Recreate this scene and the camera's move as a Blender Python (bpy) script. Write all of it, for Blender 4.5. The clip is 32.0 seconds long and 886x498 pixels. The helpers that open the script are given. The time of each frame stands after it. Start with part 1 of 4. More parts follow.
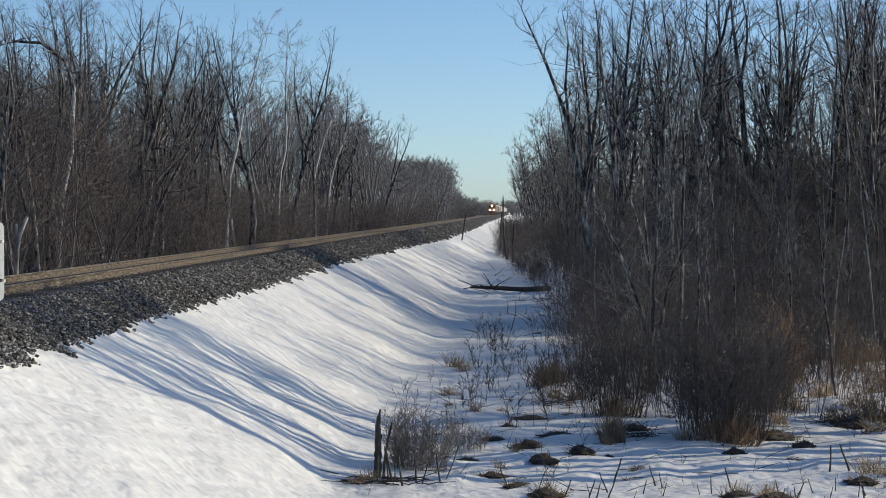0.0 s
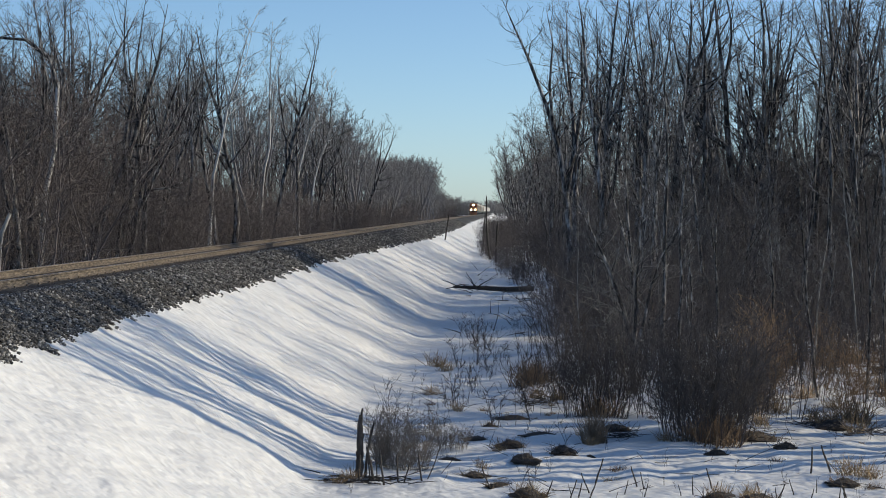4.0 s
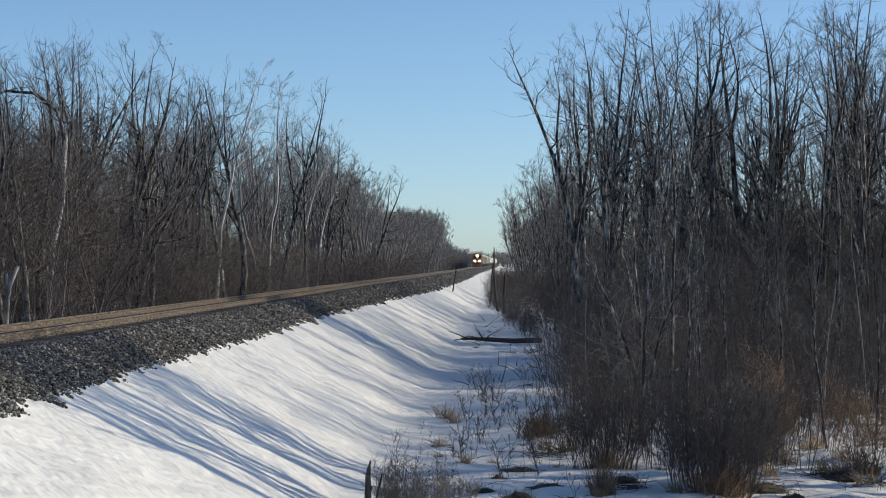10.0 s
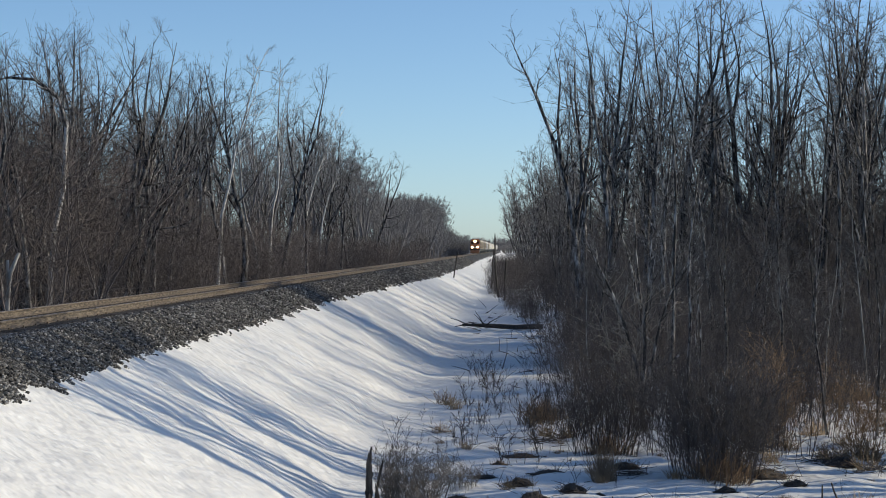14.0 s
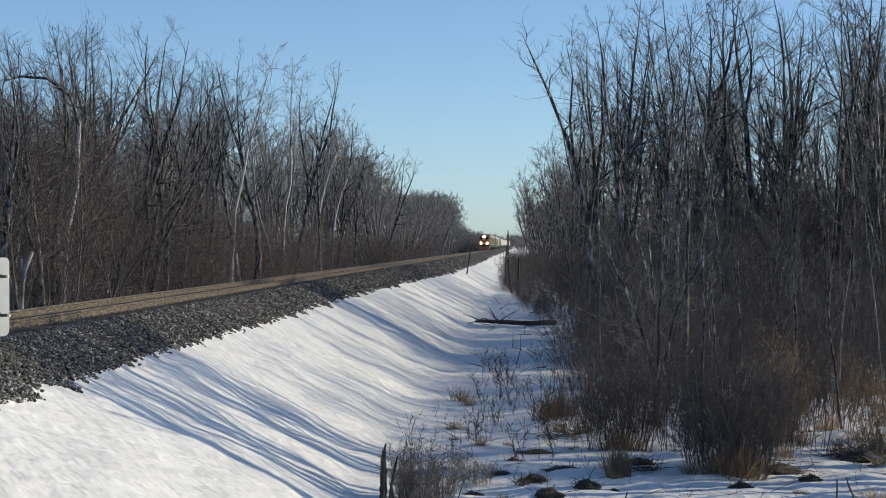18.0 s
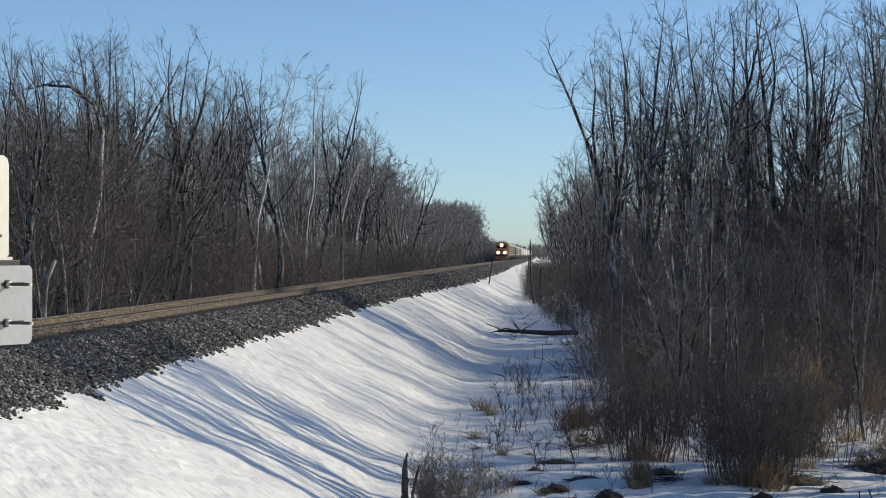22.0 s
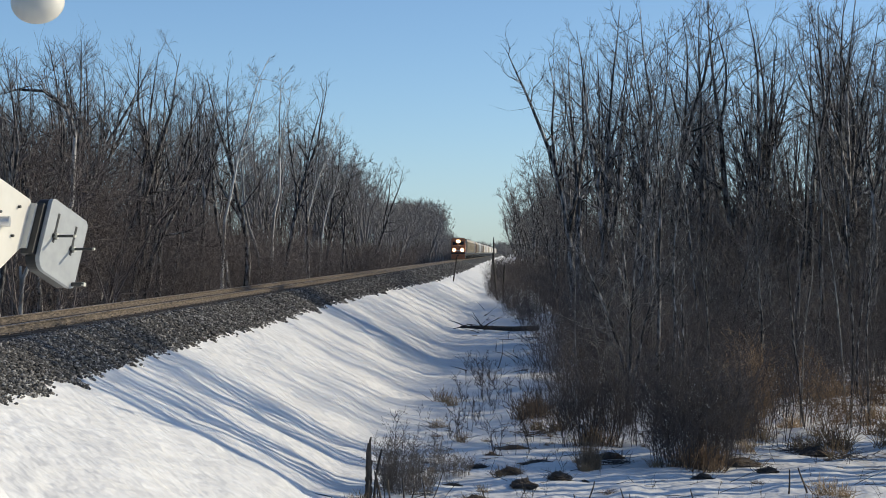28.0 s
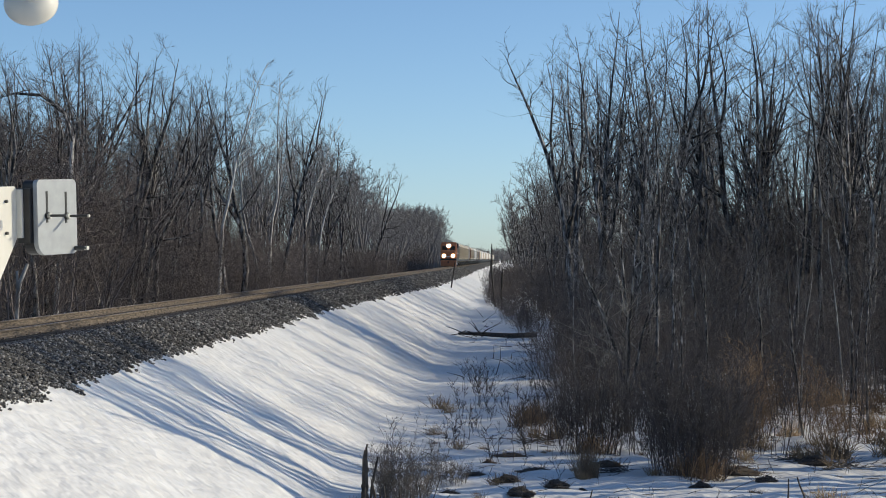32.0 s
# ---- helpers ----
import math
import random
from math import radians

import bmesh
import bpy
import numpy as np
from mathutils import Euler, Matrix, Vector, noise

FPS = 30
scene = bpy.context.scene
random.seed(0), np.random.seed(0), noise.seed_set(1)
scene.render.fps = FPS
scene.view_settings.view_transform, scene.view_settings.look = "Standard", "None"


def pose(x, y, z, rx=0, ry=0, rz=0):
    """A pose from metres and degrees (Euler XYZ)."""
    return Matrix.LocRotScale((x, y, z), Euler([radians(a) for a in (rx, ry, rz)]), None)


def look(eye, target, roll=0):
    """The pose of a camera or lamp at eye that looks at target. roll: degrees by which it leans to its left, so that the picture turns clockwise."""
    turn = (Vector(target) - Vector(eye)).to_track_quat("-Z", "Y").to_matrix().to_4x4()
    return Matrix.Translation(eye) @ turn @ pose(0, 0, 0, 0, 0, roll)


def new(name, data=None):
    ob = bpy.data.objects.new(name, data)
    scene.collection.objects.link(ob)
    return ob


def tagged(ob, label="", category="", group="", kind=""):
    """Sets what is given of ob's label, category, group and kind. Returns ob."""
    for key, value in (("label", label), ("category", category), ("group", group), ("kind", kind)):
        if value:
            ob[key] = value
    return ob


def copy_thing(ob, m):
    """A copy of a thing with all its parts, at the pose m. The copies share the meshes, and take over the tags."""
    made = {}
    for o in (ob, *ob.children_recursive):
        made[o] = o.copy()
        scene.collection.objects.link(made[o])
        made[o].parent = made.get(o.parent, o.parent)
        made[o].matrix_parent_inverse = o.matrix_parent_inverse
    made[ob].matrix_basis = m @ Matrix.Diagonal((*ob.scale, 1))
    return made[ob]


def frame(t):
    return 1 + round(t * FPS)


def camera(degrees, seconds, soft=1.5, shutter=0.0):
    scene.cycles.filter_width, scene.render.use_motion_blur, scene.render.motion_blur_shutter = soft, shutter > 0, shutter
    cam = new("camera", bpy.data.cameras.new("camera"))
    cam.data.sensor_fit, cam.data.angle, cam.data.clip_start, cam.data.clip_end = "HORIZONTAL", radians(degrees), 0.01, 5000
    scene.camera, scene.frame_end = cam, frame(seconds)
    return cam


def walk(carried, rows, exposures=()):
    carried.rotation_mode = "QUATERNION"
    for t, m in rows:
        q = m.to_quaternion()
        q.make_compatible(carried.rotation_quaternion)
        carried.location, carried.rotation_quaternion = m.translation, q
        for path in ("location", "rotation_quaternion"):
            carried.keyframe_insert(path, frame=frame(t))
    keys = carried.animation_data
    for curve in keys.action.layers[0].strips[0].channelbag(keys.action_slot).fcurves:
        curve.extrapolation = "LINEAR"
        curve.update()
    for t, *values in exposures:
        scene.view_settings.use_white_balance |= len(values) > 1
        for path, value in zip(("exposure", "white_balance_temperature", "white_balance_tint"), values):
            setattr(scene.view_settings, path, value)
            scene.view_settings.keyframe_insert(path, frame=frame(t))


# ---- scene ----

# ---- camera ----
cam = camera(24.0, 32.0, soft=1.0)
EXPOSURE, KELVIN, TINT = 0.0, 6360, 5
# seconds, eye x y z, yaw, pitch, roll
PATH = [
    (0, 0, 0, 1.45, 2.030, -1.030, 0.000),
    (0.5, 0, 0, 1.45, 1.983, -1.018, -0.074),
    (1, 0, 0, 1.45, 1.908, -0.977, -0.126),
    (1.5, 0, 0, 1.45, 1.869, -0.925, -0.115),
    (2, 0, 0, 1.45, 1.837, -0.914, -0.070),
    (2.5, 0, 0, 1.45, 1.807, -0.968, -0.074),
    (4.5, 0, 0, 1.45, 1.541, -1.042, -0.411),
    (5, 0, 0, 1.45, 1.490, -0.804, -0.354),
    (5.5, 0, 0, 1.45, 1.420, -0.566, -0.273),
    (6, 0, 0, 1.45, 1.360, -0.429, -0.264),
    (6.5, 0, 0, 1.45, 1.326, -0.337, -0.244),
    (7, 0, 0, 1.45, 1.328, -0.224, -0.308),
    (7.5, 0, 0, 1.45, 1.374, -0.086, -0.317),
    (8, 0, 0, 1.45, 1.452, 0.035, -0.343),
    (8.5, 0, 0, 1.45, 1.566, 0.145, -0.333),
    (9, 0, 0, 1.45, 1.661, 0.243, -0.303),
    (9.5, 0, 0, 1.45, 1.734, 0.325, -0.244),
    (10, 0, 0, 1.45, 1.782, 0.378, -0.205),
    (10.5, 0, 0, 1.45, 1.823, 0.374, -0.230),
    (11, 0, 0, 1.45, 1.836, 0.295, -0.271),
    (11.5, 0, 0, 1.45, 1.834, 0.186, -0.336),
    (12, 0, 0, 1.45, 1.801, 0.103, -0.304),
    (12.5, 0, 0, 1.45, 1.757, 0.077, -0.298),
    (13, 0, 0, 1.45, 1.735, 0.065, -0.208),
    (13.5, 0, 0, 1.45, 1.761, 0.049, -0.182),
    (14, 0, 0, 1.45, 1.807, 0.002, -0.189),
    (14.5, 0, 0, 1.45, 1.881, -0.097, -0.128),
    (16.5, 0, 0, 1.45, 2.044, -0.197, 0.124),
    (17, 0, 0, 1.45, 2.066, -0.130, 0.159),
    (17.5, 0, 0, 1.45, 2.098, -0.095, 0.193),
    (18, 0, 0, 1.45, 2.167, -0.094, 0.120),
    (18.5, 0, 0, 1.45, 2.248, -0.105, 0.083),
    (19, 0, 0, 1.45, 2.339, -0.104, -0.017),
    (19.5, 0, 0, 1.45, 2.421, -0.088, -0.070),
    (20, 0, 0, 1.45, 2.479, -0.046, -0.090),
    (20.5, 0, 0, 1.45, 2.537, 0.019, -0.097),
    (21, 0, 0, 1.45, 2.593, 0.081, -0.093),
    (21.5, 0, 0, 1.45, 2.705, 0.147, -0.086),
    (22, 0, 0, 1.45, 2.777, 0.165, -0.078),
    (22.5, 0, 0, 1.45, 2.796, 0.003, -0.077),
    (23, 0, 0, 1.45, 2.722, -0.410, 0.103),
    (23.5, 0, 0, 1.45, 2.582, -0.955, 0.323),
    (24, 0, 0, 1.45, 2.435, -1.317, 0.295),
    (24.5, 0, 0, 1.45, 2.371, -1.300, 0.180),
    (25, 0, 0, 1.45, 2.418, -0.876, -0.147),
    (25.5, 0, 0, 1.45, 2.530, -0.418, -0.425),
    (27.5, 0.08, -0.9, 1.45, 2.050, 0.065, 0.054),
    (28, 0.25, -2.968, 1.45, 1.834, 0.111, 0.163),
    (28.5, 0.25, -2.943, 1.45, 1.682, 0.143, 0.051),
    (29, 0.25, -2.991, 1.45, 1.599, 0.141, -0.014),
    (29.5, 0.25, -3.011, 1.45, 1.595, 0.122, -0.012),
    (30, 0.25, -3.042, 1.45, 1.649, 0.126, -0.123),
    (30.5, 0.25, -2.996, 1.45, 1.713, 0.174, -0.130),
    (31, 0.25, -3.027, 1.45, 1.766, 0.247, 0.020),
    (31.5, 0.25, -2.729, 1.45, 1.806, 0.308, -0.081),
    (32, 0.25, -2.713, 1.45, 1.782, 0.283, -0.085),
]
walk(cam, [(t, pose(x, y, z, 90 + pitch, roll, yaw)) for t, x, y, z, yaw, pitch, roll in PATH], exposures=[(0.0, EXPOSURE, KELVIN, TINT), (32.0, EXPOSURE, KELVIN, TINT)])

# ---- light ----
SUN_ELEV, SUN_AHEAD = 23.0, 13.0      # degrees above the horizon; degrees ahead of square to the track
SUN_STRENGTH, SKY_STRENGTH = 3.45, 0.141

to_sun = Vector((math.cos(radians(SUN_AHEAD)) * math.cos(radians(SUN_ELEV)),
                 math.sin(radians(SUN_AHEAD)) * math.cos(radians(SUN_ELEV)), math.sin(radians(SUN_ELEV))))
sun_data = bpy.data.lights.new("sun", "SUN")
sun_data.energy, sun_data.angle, sun_data.color = SUN_STRENGTH, radians(0.45), (1.0, 0.86, 0.66)
sun = new("sun", sun_data)
sun.matrix_world = look(to_sun * 100, (0, 0, 0))

world = bpy.data.worlds.new("sky")
scene.world = world
world.use_nodes = True
wt = world.node_tree
sky = wt.nodes.new("ShaderNodeTexSky")
sky.sky_type, sky.sun_disc = "NISHITA", False
sky.sun_elevation = radians(SUN_ELEV)
sky.sun_rotation = radians(90 - SUN_AHEAD)
sky.altitude, sky.air_density, sky.dust_density, sky.ozone_density = 300, 0.65, 0.5, 3.2
wt.nodes["Background"].inputs["Strength"].default_value = SKY_STRENGTH
wt.links.new(sky.outputs["Color"], wt.nodes["Background"].inputs["Color"])


# ---- materials ----
def material(name, rough=0.8, metal=0.0):
    m = bpy.data.materials.new(name)
    m.use_nodes = True
    b = m.node_tree.nodes["Principled BSDF"]
    b.inputs["Roughness"].default_value, b.inputs["Metallic"].default_value = rough, metal
    return m, m.node_tree, b


def node(nt, kind, **sets):
    n = nt.nodes.new(kind)
    for key, value in sets.items():
        if key in n.inputs:
            n.inputs[key].default_value = value
    return n


def coords(nt, scale=(1, 1, 1)):
    tc = nt.nodes.new("ShaderNodeTexCoord")
    mp = nt.nodes.new("ShaderNodeMapping")
    mp.inputs["Scale"].default_value = scale
    nt.links.new(tc.outputs["Object"], mp.inputs["Vector"])
    return mp.outputs["Vector"]


def noise_at(nt, vec, scale, detail=4.0, rough=0.55):
    n = node(nt, "ShaderNodeTexNoise", Scale=scale, Detail=detail, Roughness=rough)
    nt.links.new(vec, n.inputs["Vector"])
    return n.outputs["Fac"]


def ramp(nt, fac, stops):
    r = nt.nodes.new("ShaderNodeValToRGB")
    els = r.color_ramp.elements
    while len(els) < len(stops):
        els.new(0.5)
    for e, (p, c) in zip(els, stops):
        e.position, e.color = p, (*c, 1)
    nt.links.new(fac, r.inputs["Fac"])
    return r.outputs["Color"]


def mix(nt, fac, a, b, how="MIX"):
    m = nt.nodes.new("ShaderNodeMix")
    m.data_type, m.blend_type = "RGBA", how
    for sock, val in ((m.inputs["Factor"], fac), (m.inputs["A"], a), (m.inputs["B"], b)):
        if isinstance(val, (int, float)):
            sock.default_value = val
        elif isinstance(val, tuple):
            sock.default_value = (*val, 1)
        else:
            nt.links.new(val, sock)
    return m.outputs["Result"]


def maths(nt, op, a, b=0.0, c=0.0):
    m = nt.nodes.new("ShaderNodeMath")
    m.operation = op
    for sock, val in zip(m.inputs, (a, b, c)):
        if isinstance(val, (int, float)):
            sock.default_value = val
        else:
            nt.links.new(val, sock)
    return m.outputs["Value"]


def bump(nt, bsdf, height, dist, strength=1.0):
    b = nt.nodes.new("ShaderNodeBump")
    b.inputs["Distance"].default_value, b.inputs["Strength"].default_value = dist, strength
    nt.links.new(height, b.inputs["Height"])
    nt.links.new(b.outputs["Normal"], bsdf.inputs["Normal"])


def bark(name, dark, light, scale=9.0, lo=0.3, hi=0.7):
    m, nt, b = material(name, 0.9)
    v = coords(nt, (1, 1, 0.25))
    n = noise_at(nt, v, scale, 5.0)
    info = nt.nodes.new("ShaderNodeObjectInfo")
    base = ramp(nt, n, ((lo, dark), (hi, light)))
    vary = maths(nt, "MULTIPLY_ADD", info.outputs["Random"], 0.6, 0.7)
    hue = mix(nt, 1.0, base, vary, "MULTIPLY")
    nt.links.new(hue, b.inputs["Base Color"])
    bump(nt, b, noise_at(nt, v, scale * 3), 0.01, 0.6)
    return m


def plain(name, colour, rough=0.6, metal=0.0, spread=0.15, scale=6.0, relief=0.0):
    m, nt, b = material(name, rough, metal)
    v = coords(nt)
    lo, hi = tuple(c * (1 - spread) for c in colour), tuple(min(1, c * (1 + spread)) for c in colour)
    col = ramp(nt, noise_at(nt, v, scale, 6.0), ((0.3, lo), (0.7, hi)))
    nt.links.new(col, b.inputs["Base Color"])
    if relief:
        bump(nt, b, noise_at(nt, v, scale * 4), relief)
    return m


# pale patches scattered over the dark bark paint in sunlit trunk edges
BARK = bark("bark_grey_glints", (0.024, 0.022, 0.021), (0.46, 0.435, 0.41), 6.0, 0.47, 0.72)
BARK_PALE = bark("bark_pale", (0.10, 0.092, 0.084), (0.70, 0.67, 0.62), 4.0)
BARK_LIGHT = bark("bark_light_grey", (0.06, 0.055, 0.05), (0.40, 0.38, 0.35), 5.0, 0.38, 0.7)
TWIG = bark("twig_bark", (0.038, 0.036, 0.036), (0.27, 0.254, 0.246), 9.0, 0.40, 0.68)
BRUSH = bark("brush_bark", (0.05, 0.041, 0.038), (0.185, 0.153, 0.138))
BRUSH_GREY = bark("brush_grey", (0.034, 0.03, 0.029), (0.155, 0.135, 0.126))
# paler than the near bark: distance haze put into the colour
HAZED_BARK = bark("hazed_bark", (0.19, 0.18, 0.178), (0.37, 0.35, 0.342))
DEADWOOD = bark("dead_wood", (0.016, 0.014, 0.012), (0.085, 0.073, 0.062), 14.0)
PALE_TWIG = bark("pale_twig", (0.14, 0.125, 0.105), (0.36, 0.325, 0.28))
RUSSET = bark("russet_grass", (0.11, 0.072, 0.044), (0.28, 0.19, 0.115), 6.0)
STRAW = bark("dry_grass", (0.20, 0.14, 0.08), (0.46, 0.34, 0.205), 6.0)
DARK_STEM = bark("dark_stem", (0.028, 0.022, 0.018), (0.12, 0.092, 0.072))
BUSH = bark("weathered_bush", (0.105, 0.09, 0.076), (0.25, 0.218, 0.185))
REED = bark("dead_reed", (0.12, 0.09, 0.062), (0.30, 0.23, 0.16), 8.0)


def snow_material():
    m, nt, b = material("old_snow", 0.65)
    v = coords(nt)
    sep = nt.nodes.new("ShaderNodeSeparateXYZ")
    nt.links.new(v, sep.inputs["Vector"])
    x = sep.outputs["X"]
    clean = ramp(nt, noise_at(nt, v, 0.9, 6.0), ((0.3, (0.75, 0.735, 0.71)), (0.7, (0.86, 0.85, 0.83))))
    # specks of grit and needles
    specks = maths(nt, "GREATER_THAN", noise_at(nt, coords(nt, (1, 1, 1)), 14.0, 3.0, 0.7), 0.70)
    clean = mix(nt, maths(nt, "MULTIPLY", specks, 0.35), clean, (0.25, 0.21, 0.16))
    litter = ramp(nt, noise_at(nt, v, 5.0, 8.0, 0.7), ((0.3, (0.045, 0.034, 0.024)), (0.55, (0.13, 0.095, 0.062)), (0.8, (0.26, 0.2, 0.13))))
    # leaf litter shows through the snow more and more towards the woods on both sides
    right = nt.nodes.new("ShaderNodeMapRange")
    right.inputs["From Min"].default_value, right.inputs["From Max"].default_value = 3.0, 14.0
    right.inputs["To Min"].default_value, right.inputs["To Max"].default_value = 0.0, 0.2
    nt.links.new(x, right.inputs["Value"])
    left = nt.nodes.new("ShaderNodeMapRange")
    left.inputs["From Min"].default_value, left.inputs["From Max"].default_value = -15.0, -22.0
    left.inputs["To Min"].default_value, left.inputs["To Max"].default_value = 0.0, 0.28
    nt.links.new(x, left.inputs["Value"])
    n = noise_at(nt, coords(nt, (0.8, 1.3, 1)), 1.1, 8.0, 0.68)
    cover = maths(nt, "ADD", n, maths(nt, "ADD", right.outputs["Result"], left.outputs["Result"]))
    mask = nt.nodes.new("ShaderNodeMapRange")
    mask.inputs["From Min"].default_value, mask.inputs["From Max"].default_value = 0.69, 0.73
    nt.links.new(cover, mask.inputs["Value"])
    nt.links.new(mix(nt, mask.outputs["Result"], clean, litter), b.inputs["Base Color"])
    b.inputs["Subsurface Weight"].default_value = 0.0
    h = maths(nt, "ADD", maths(nt, "MULTIPLY", noise_at(nt, v, 2.6, 2.0, 0.45), 1.1), maths(nt, "MULTIPLY", noise_at(nt, v, 8.0, 3.0), 0.12))
    bump(nt, b, h, 0.16, 0.7)
    return m


def stone_material(name, per_island):
    m, nt, b = material(name, 0.85)
    v = coords(nt)
    # 0.42 puts the self-shadowing of crushed stone into the flat bed's colour
    SELF_SHADE = 1.0 if per_island else 0.42
    if per_island:
        fac = nt.nodes.new("ShaderNodeNewGeometry").outputs["Random Per Island"]
    else:
        vor = node(nt, "ShaderNodeTexVoronoi", Scale=11.0)
        nt.links.new(v, vor.inputs["Vector"])
        s = nt.nodes.new("ShaderNodeSeparateColor")
        nt.links.new(vor.outputs["Color"], s.inputs["Color"])
        fac = s.outputs["Red"]
        bump(nt, b, vor.outputs["Distance"], 0.06, 1.0)
    col = ramp(nt, fac, ((0.0, (0.028, 0.028, 0.028)), (0.35, (0.082, 0.08, 0.077)), (0.6, (0.13, 0.122, 0.113)), (0.85, (0.24, 0.234, 0.222)), (1.0, (0.50, 0.485, 0.46))))
    dirt_and_shade = ramp(nt, noise_at(nt, v, 0.8, 5.0), ((0.3, tuple(c * SELF_SHADE for c in (0.62, 0.58, 0.54))), (0.7, (SELF_SHADE, SELF_SHADE, SELF_SHADE))))
    nt.links.new(mix(nt, 1.0, col, dirt_and_shade, "MULTIPLY"), b.inputs["Base Color"])
    return m


SNOW = snow_material()
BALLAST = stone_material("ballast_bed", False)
STONES = stone_material("ballast_stone", True)


def rusty_rail():
    m, nt, b = material("rusty_rail", 0.8)
    v = coords(nt, (6, 1.5, 12))
    n = noise_at(nt, v, 2.2, 8.0, 0.7)
    nt.links.new(ramp(nt, n, ((0.38, (0.026, 0.02, 0.016)), (0.49, (0.11, 0.085, 0.062)), (0.64, (0.25, 0.205, 0.152)))), b.inputs["Base Color"])
    bump(nt, b, n, 0.004)
    return m


RAIL = rusty_rail()
JOINT = plain("dark_rusty_steel", (0.14, 0.105, 0.075), 0.8, 0.0, 0.3, 5.0)
RAIL_TOP = plain("worn_rail_head", (0.28, 0.24, 0.2), 0.45, 0.5, 0.15, 4.0)
TIE = bark("creosoted_tie", (0.05, 0.04, 0.032), (0.16, 0.13, 0.105), 7.0)
GALV = plain("galvanised_steel", (0.33, 0.345, 0.35), 0.55, 0.2, 0.08, 9.0)
CREAM = plain("cream_paint", (0.68, 0.65, 0.57), 0.45, 0.0, 0.05, 5.0)
SILVER = plain("aluminium_paint", (0.6, 0.6, 0.6), 0.4, 0.6, 0.08, 7.0)
BLACK = plain("black_steel", (0.03, 0.03, 0.03), 0.5, 0.2, 0.3, 6.0)
RODS = plain("dull_rod_steel", (0.06, 0.06, 0.058), 0.5, 0.4, 0.3, 20.0)
BRASSY = plain("bright_nut", (0.62, 0.60, 0.52), 0.35, 0.6, 0.2, 20.0)
CONCRETE = plain("concrete", (0.4, 0.39, 0.36), 0.9, 0.0, 0.15, 4.0, 0.01)
ORANGE = plain("orange_red_paint", (0.44, 0.17, 0.075), 0.5, 0.0, 0.15, 2.0)
GLASS_DARK = plain("dark_cab_glass", (0.02, 0.022, 0.025), 0.08, 0.0, 0.1, 2.0)
WHITE_PAINT = plain("white_stripe_paint", (0.72, 0.70, 0.66), 0.5, 0.0, 0.08, 2.0)
BEIGE = plain("beige_car_paint", (0.46, 0.40, 0.30), 0.6, 0.0, 0.14, 1.0)
BROWN = plain("oxide_brown_car_paint", (0.20, 0.12, 0.085), 0.65, 0.0, 0.2, 1.0)
GREY = plain("weathered_grey_car_paint", (0.36, 0.35, 0.33), 0.6, 0.0, 0.18, 1.0)
PALE = plain("pale_grey_car_paint", (0.68, 0.67, 0.64), 0.6, 0.0, 0.12, 1.0)


def lamp_glass():
    m, nt, b = material("headlight_lens", 0.2)
    b.inputs["Base Color"].default_value = (0.9, 0.85, 0.7, 1)
    b.inputs["Emission Color"].default_value = (1.0, 0.74, 0.42, 1)
    b.inputs["Emission Strength"].default_value = 14.0
    return m


# the lamps' orange halo, painted as a faintly emitting disc
def lamp_halo():
    m, nt, b = material("headlight_halo", 0.3)
    b.inputs["Base Color"].default_value = (0.8, 0.6, 0.4, 1)
    b.inputs["Emission Color"].default_value = (1.0, 0.42, 0.13, 1)
    b.inputs["Emission Strength"].default_value = 0.75
    return m


HALO = lamp_halo()


HEADLIGHT = lamp_glass()


# ---- mesh helpers ----
def mesh_of(name, verts, faces, mats, idx=None, smooth=False):
    me = bpy.data.meshes.new(name)
    me.from_pydata(verts, [], faces)
    for m in mats:
        me.materials.append(m)
    if idx is not None:
        me.polygons.foreach_set("material_index", idx)
    if smooth:
        me.polygons.foreach_set("use_smooth", [True] * len(me.polygons))
    me.update()
    return me


def part(name, bm, mat, parent, label=""):
    me = bpy.data.meshes.new(name)
    bm.to_mesh(me)
    bm.free()
    me.materials.append(mat)
    ob = new(name, me)
    ob.parent = parent
    if label:
        tagged(ob, label)
    return ob


def thing(name, label, category, group="", kind="", at=(0, 0, 0)):
    ob = new(name)
    ob.location = at
    return tagged(ob, label, category, group, kind)


def box(size, at=(0, 0, 0), bevel=0.0, bm=None, segs=2, rot=None):
    bm2 = bmesh.new()
    m = Matrix.Translation(at) @ (rot if rot else Matrix()) @ Matrix.Diagonal((*size, 1))
    bmesh.ops.create_cube(bm2, size=1, matrix=m)
    if bevel:
        bmesh.ops.bevel(bm2, geom=bm2.edges[:], offset=bevel, segments=segs, profile=0.7, affect="EDGES")
    return joined(bm, bm2)


def cyl(r, length, at=(0, 0, 0), axis="Z", r2=None, n=16, bm=None, bevel=0.0):
    bm2 = bmesh.new()
    rot = {"Z": Matrix(), "X": pose(0, 0, 0, 0, 90, 0), "Y": pose(0, 0, 0, 90, 0, 0)}[axis]
    bmesh.ops.create_cone(bm2, cap_ends=True, segments=n, radius1=r, radius2=r if r2 is None else r2, depth=length, matrix=Matrix.Translation(at) @ rot)
    if bevel:
        bmesh.ops.bevel(bm2, geom=[e for e in bm2.edges if len(e.link_faces) == 2 and e.calc_face_angle() > 0.8], offset=bevel, segments=2, profile=0.7, affect="EDGES")
    return joined(bm, bm2)


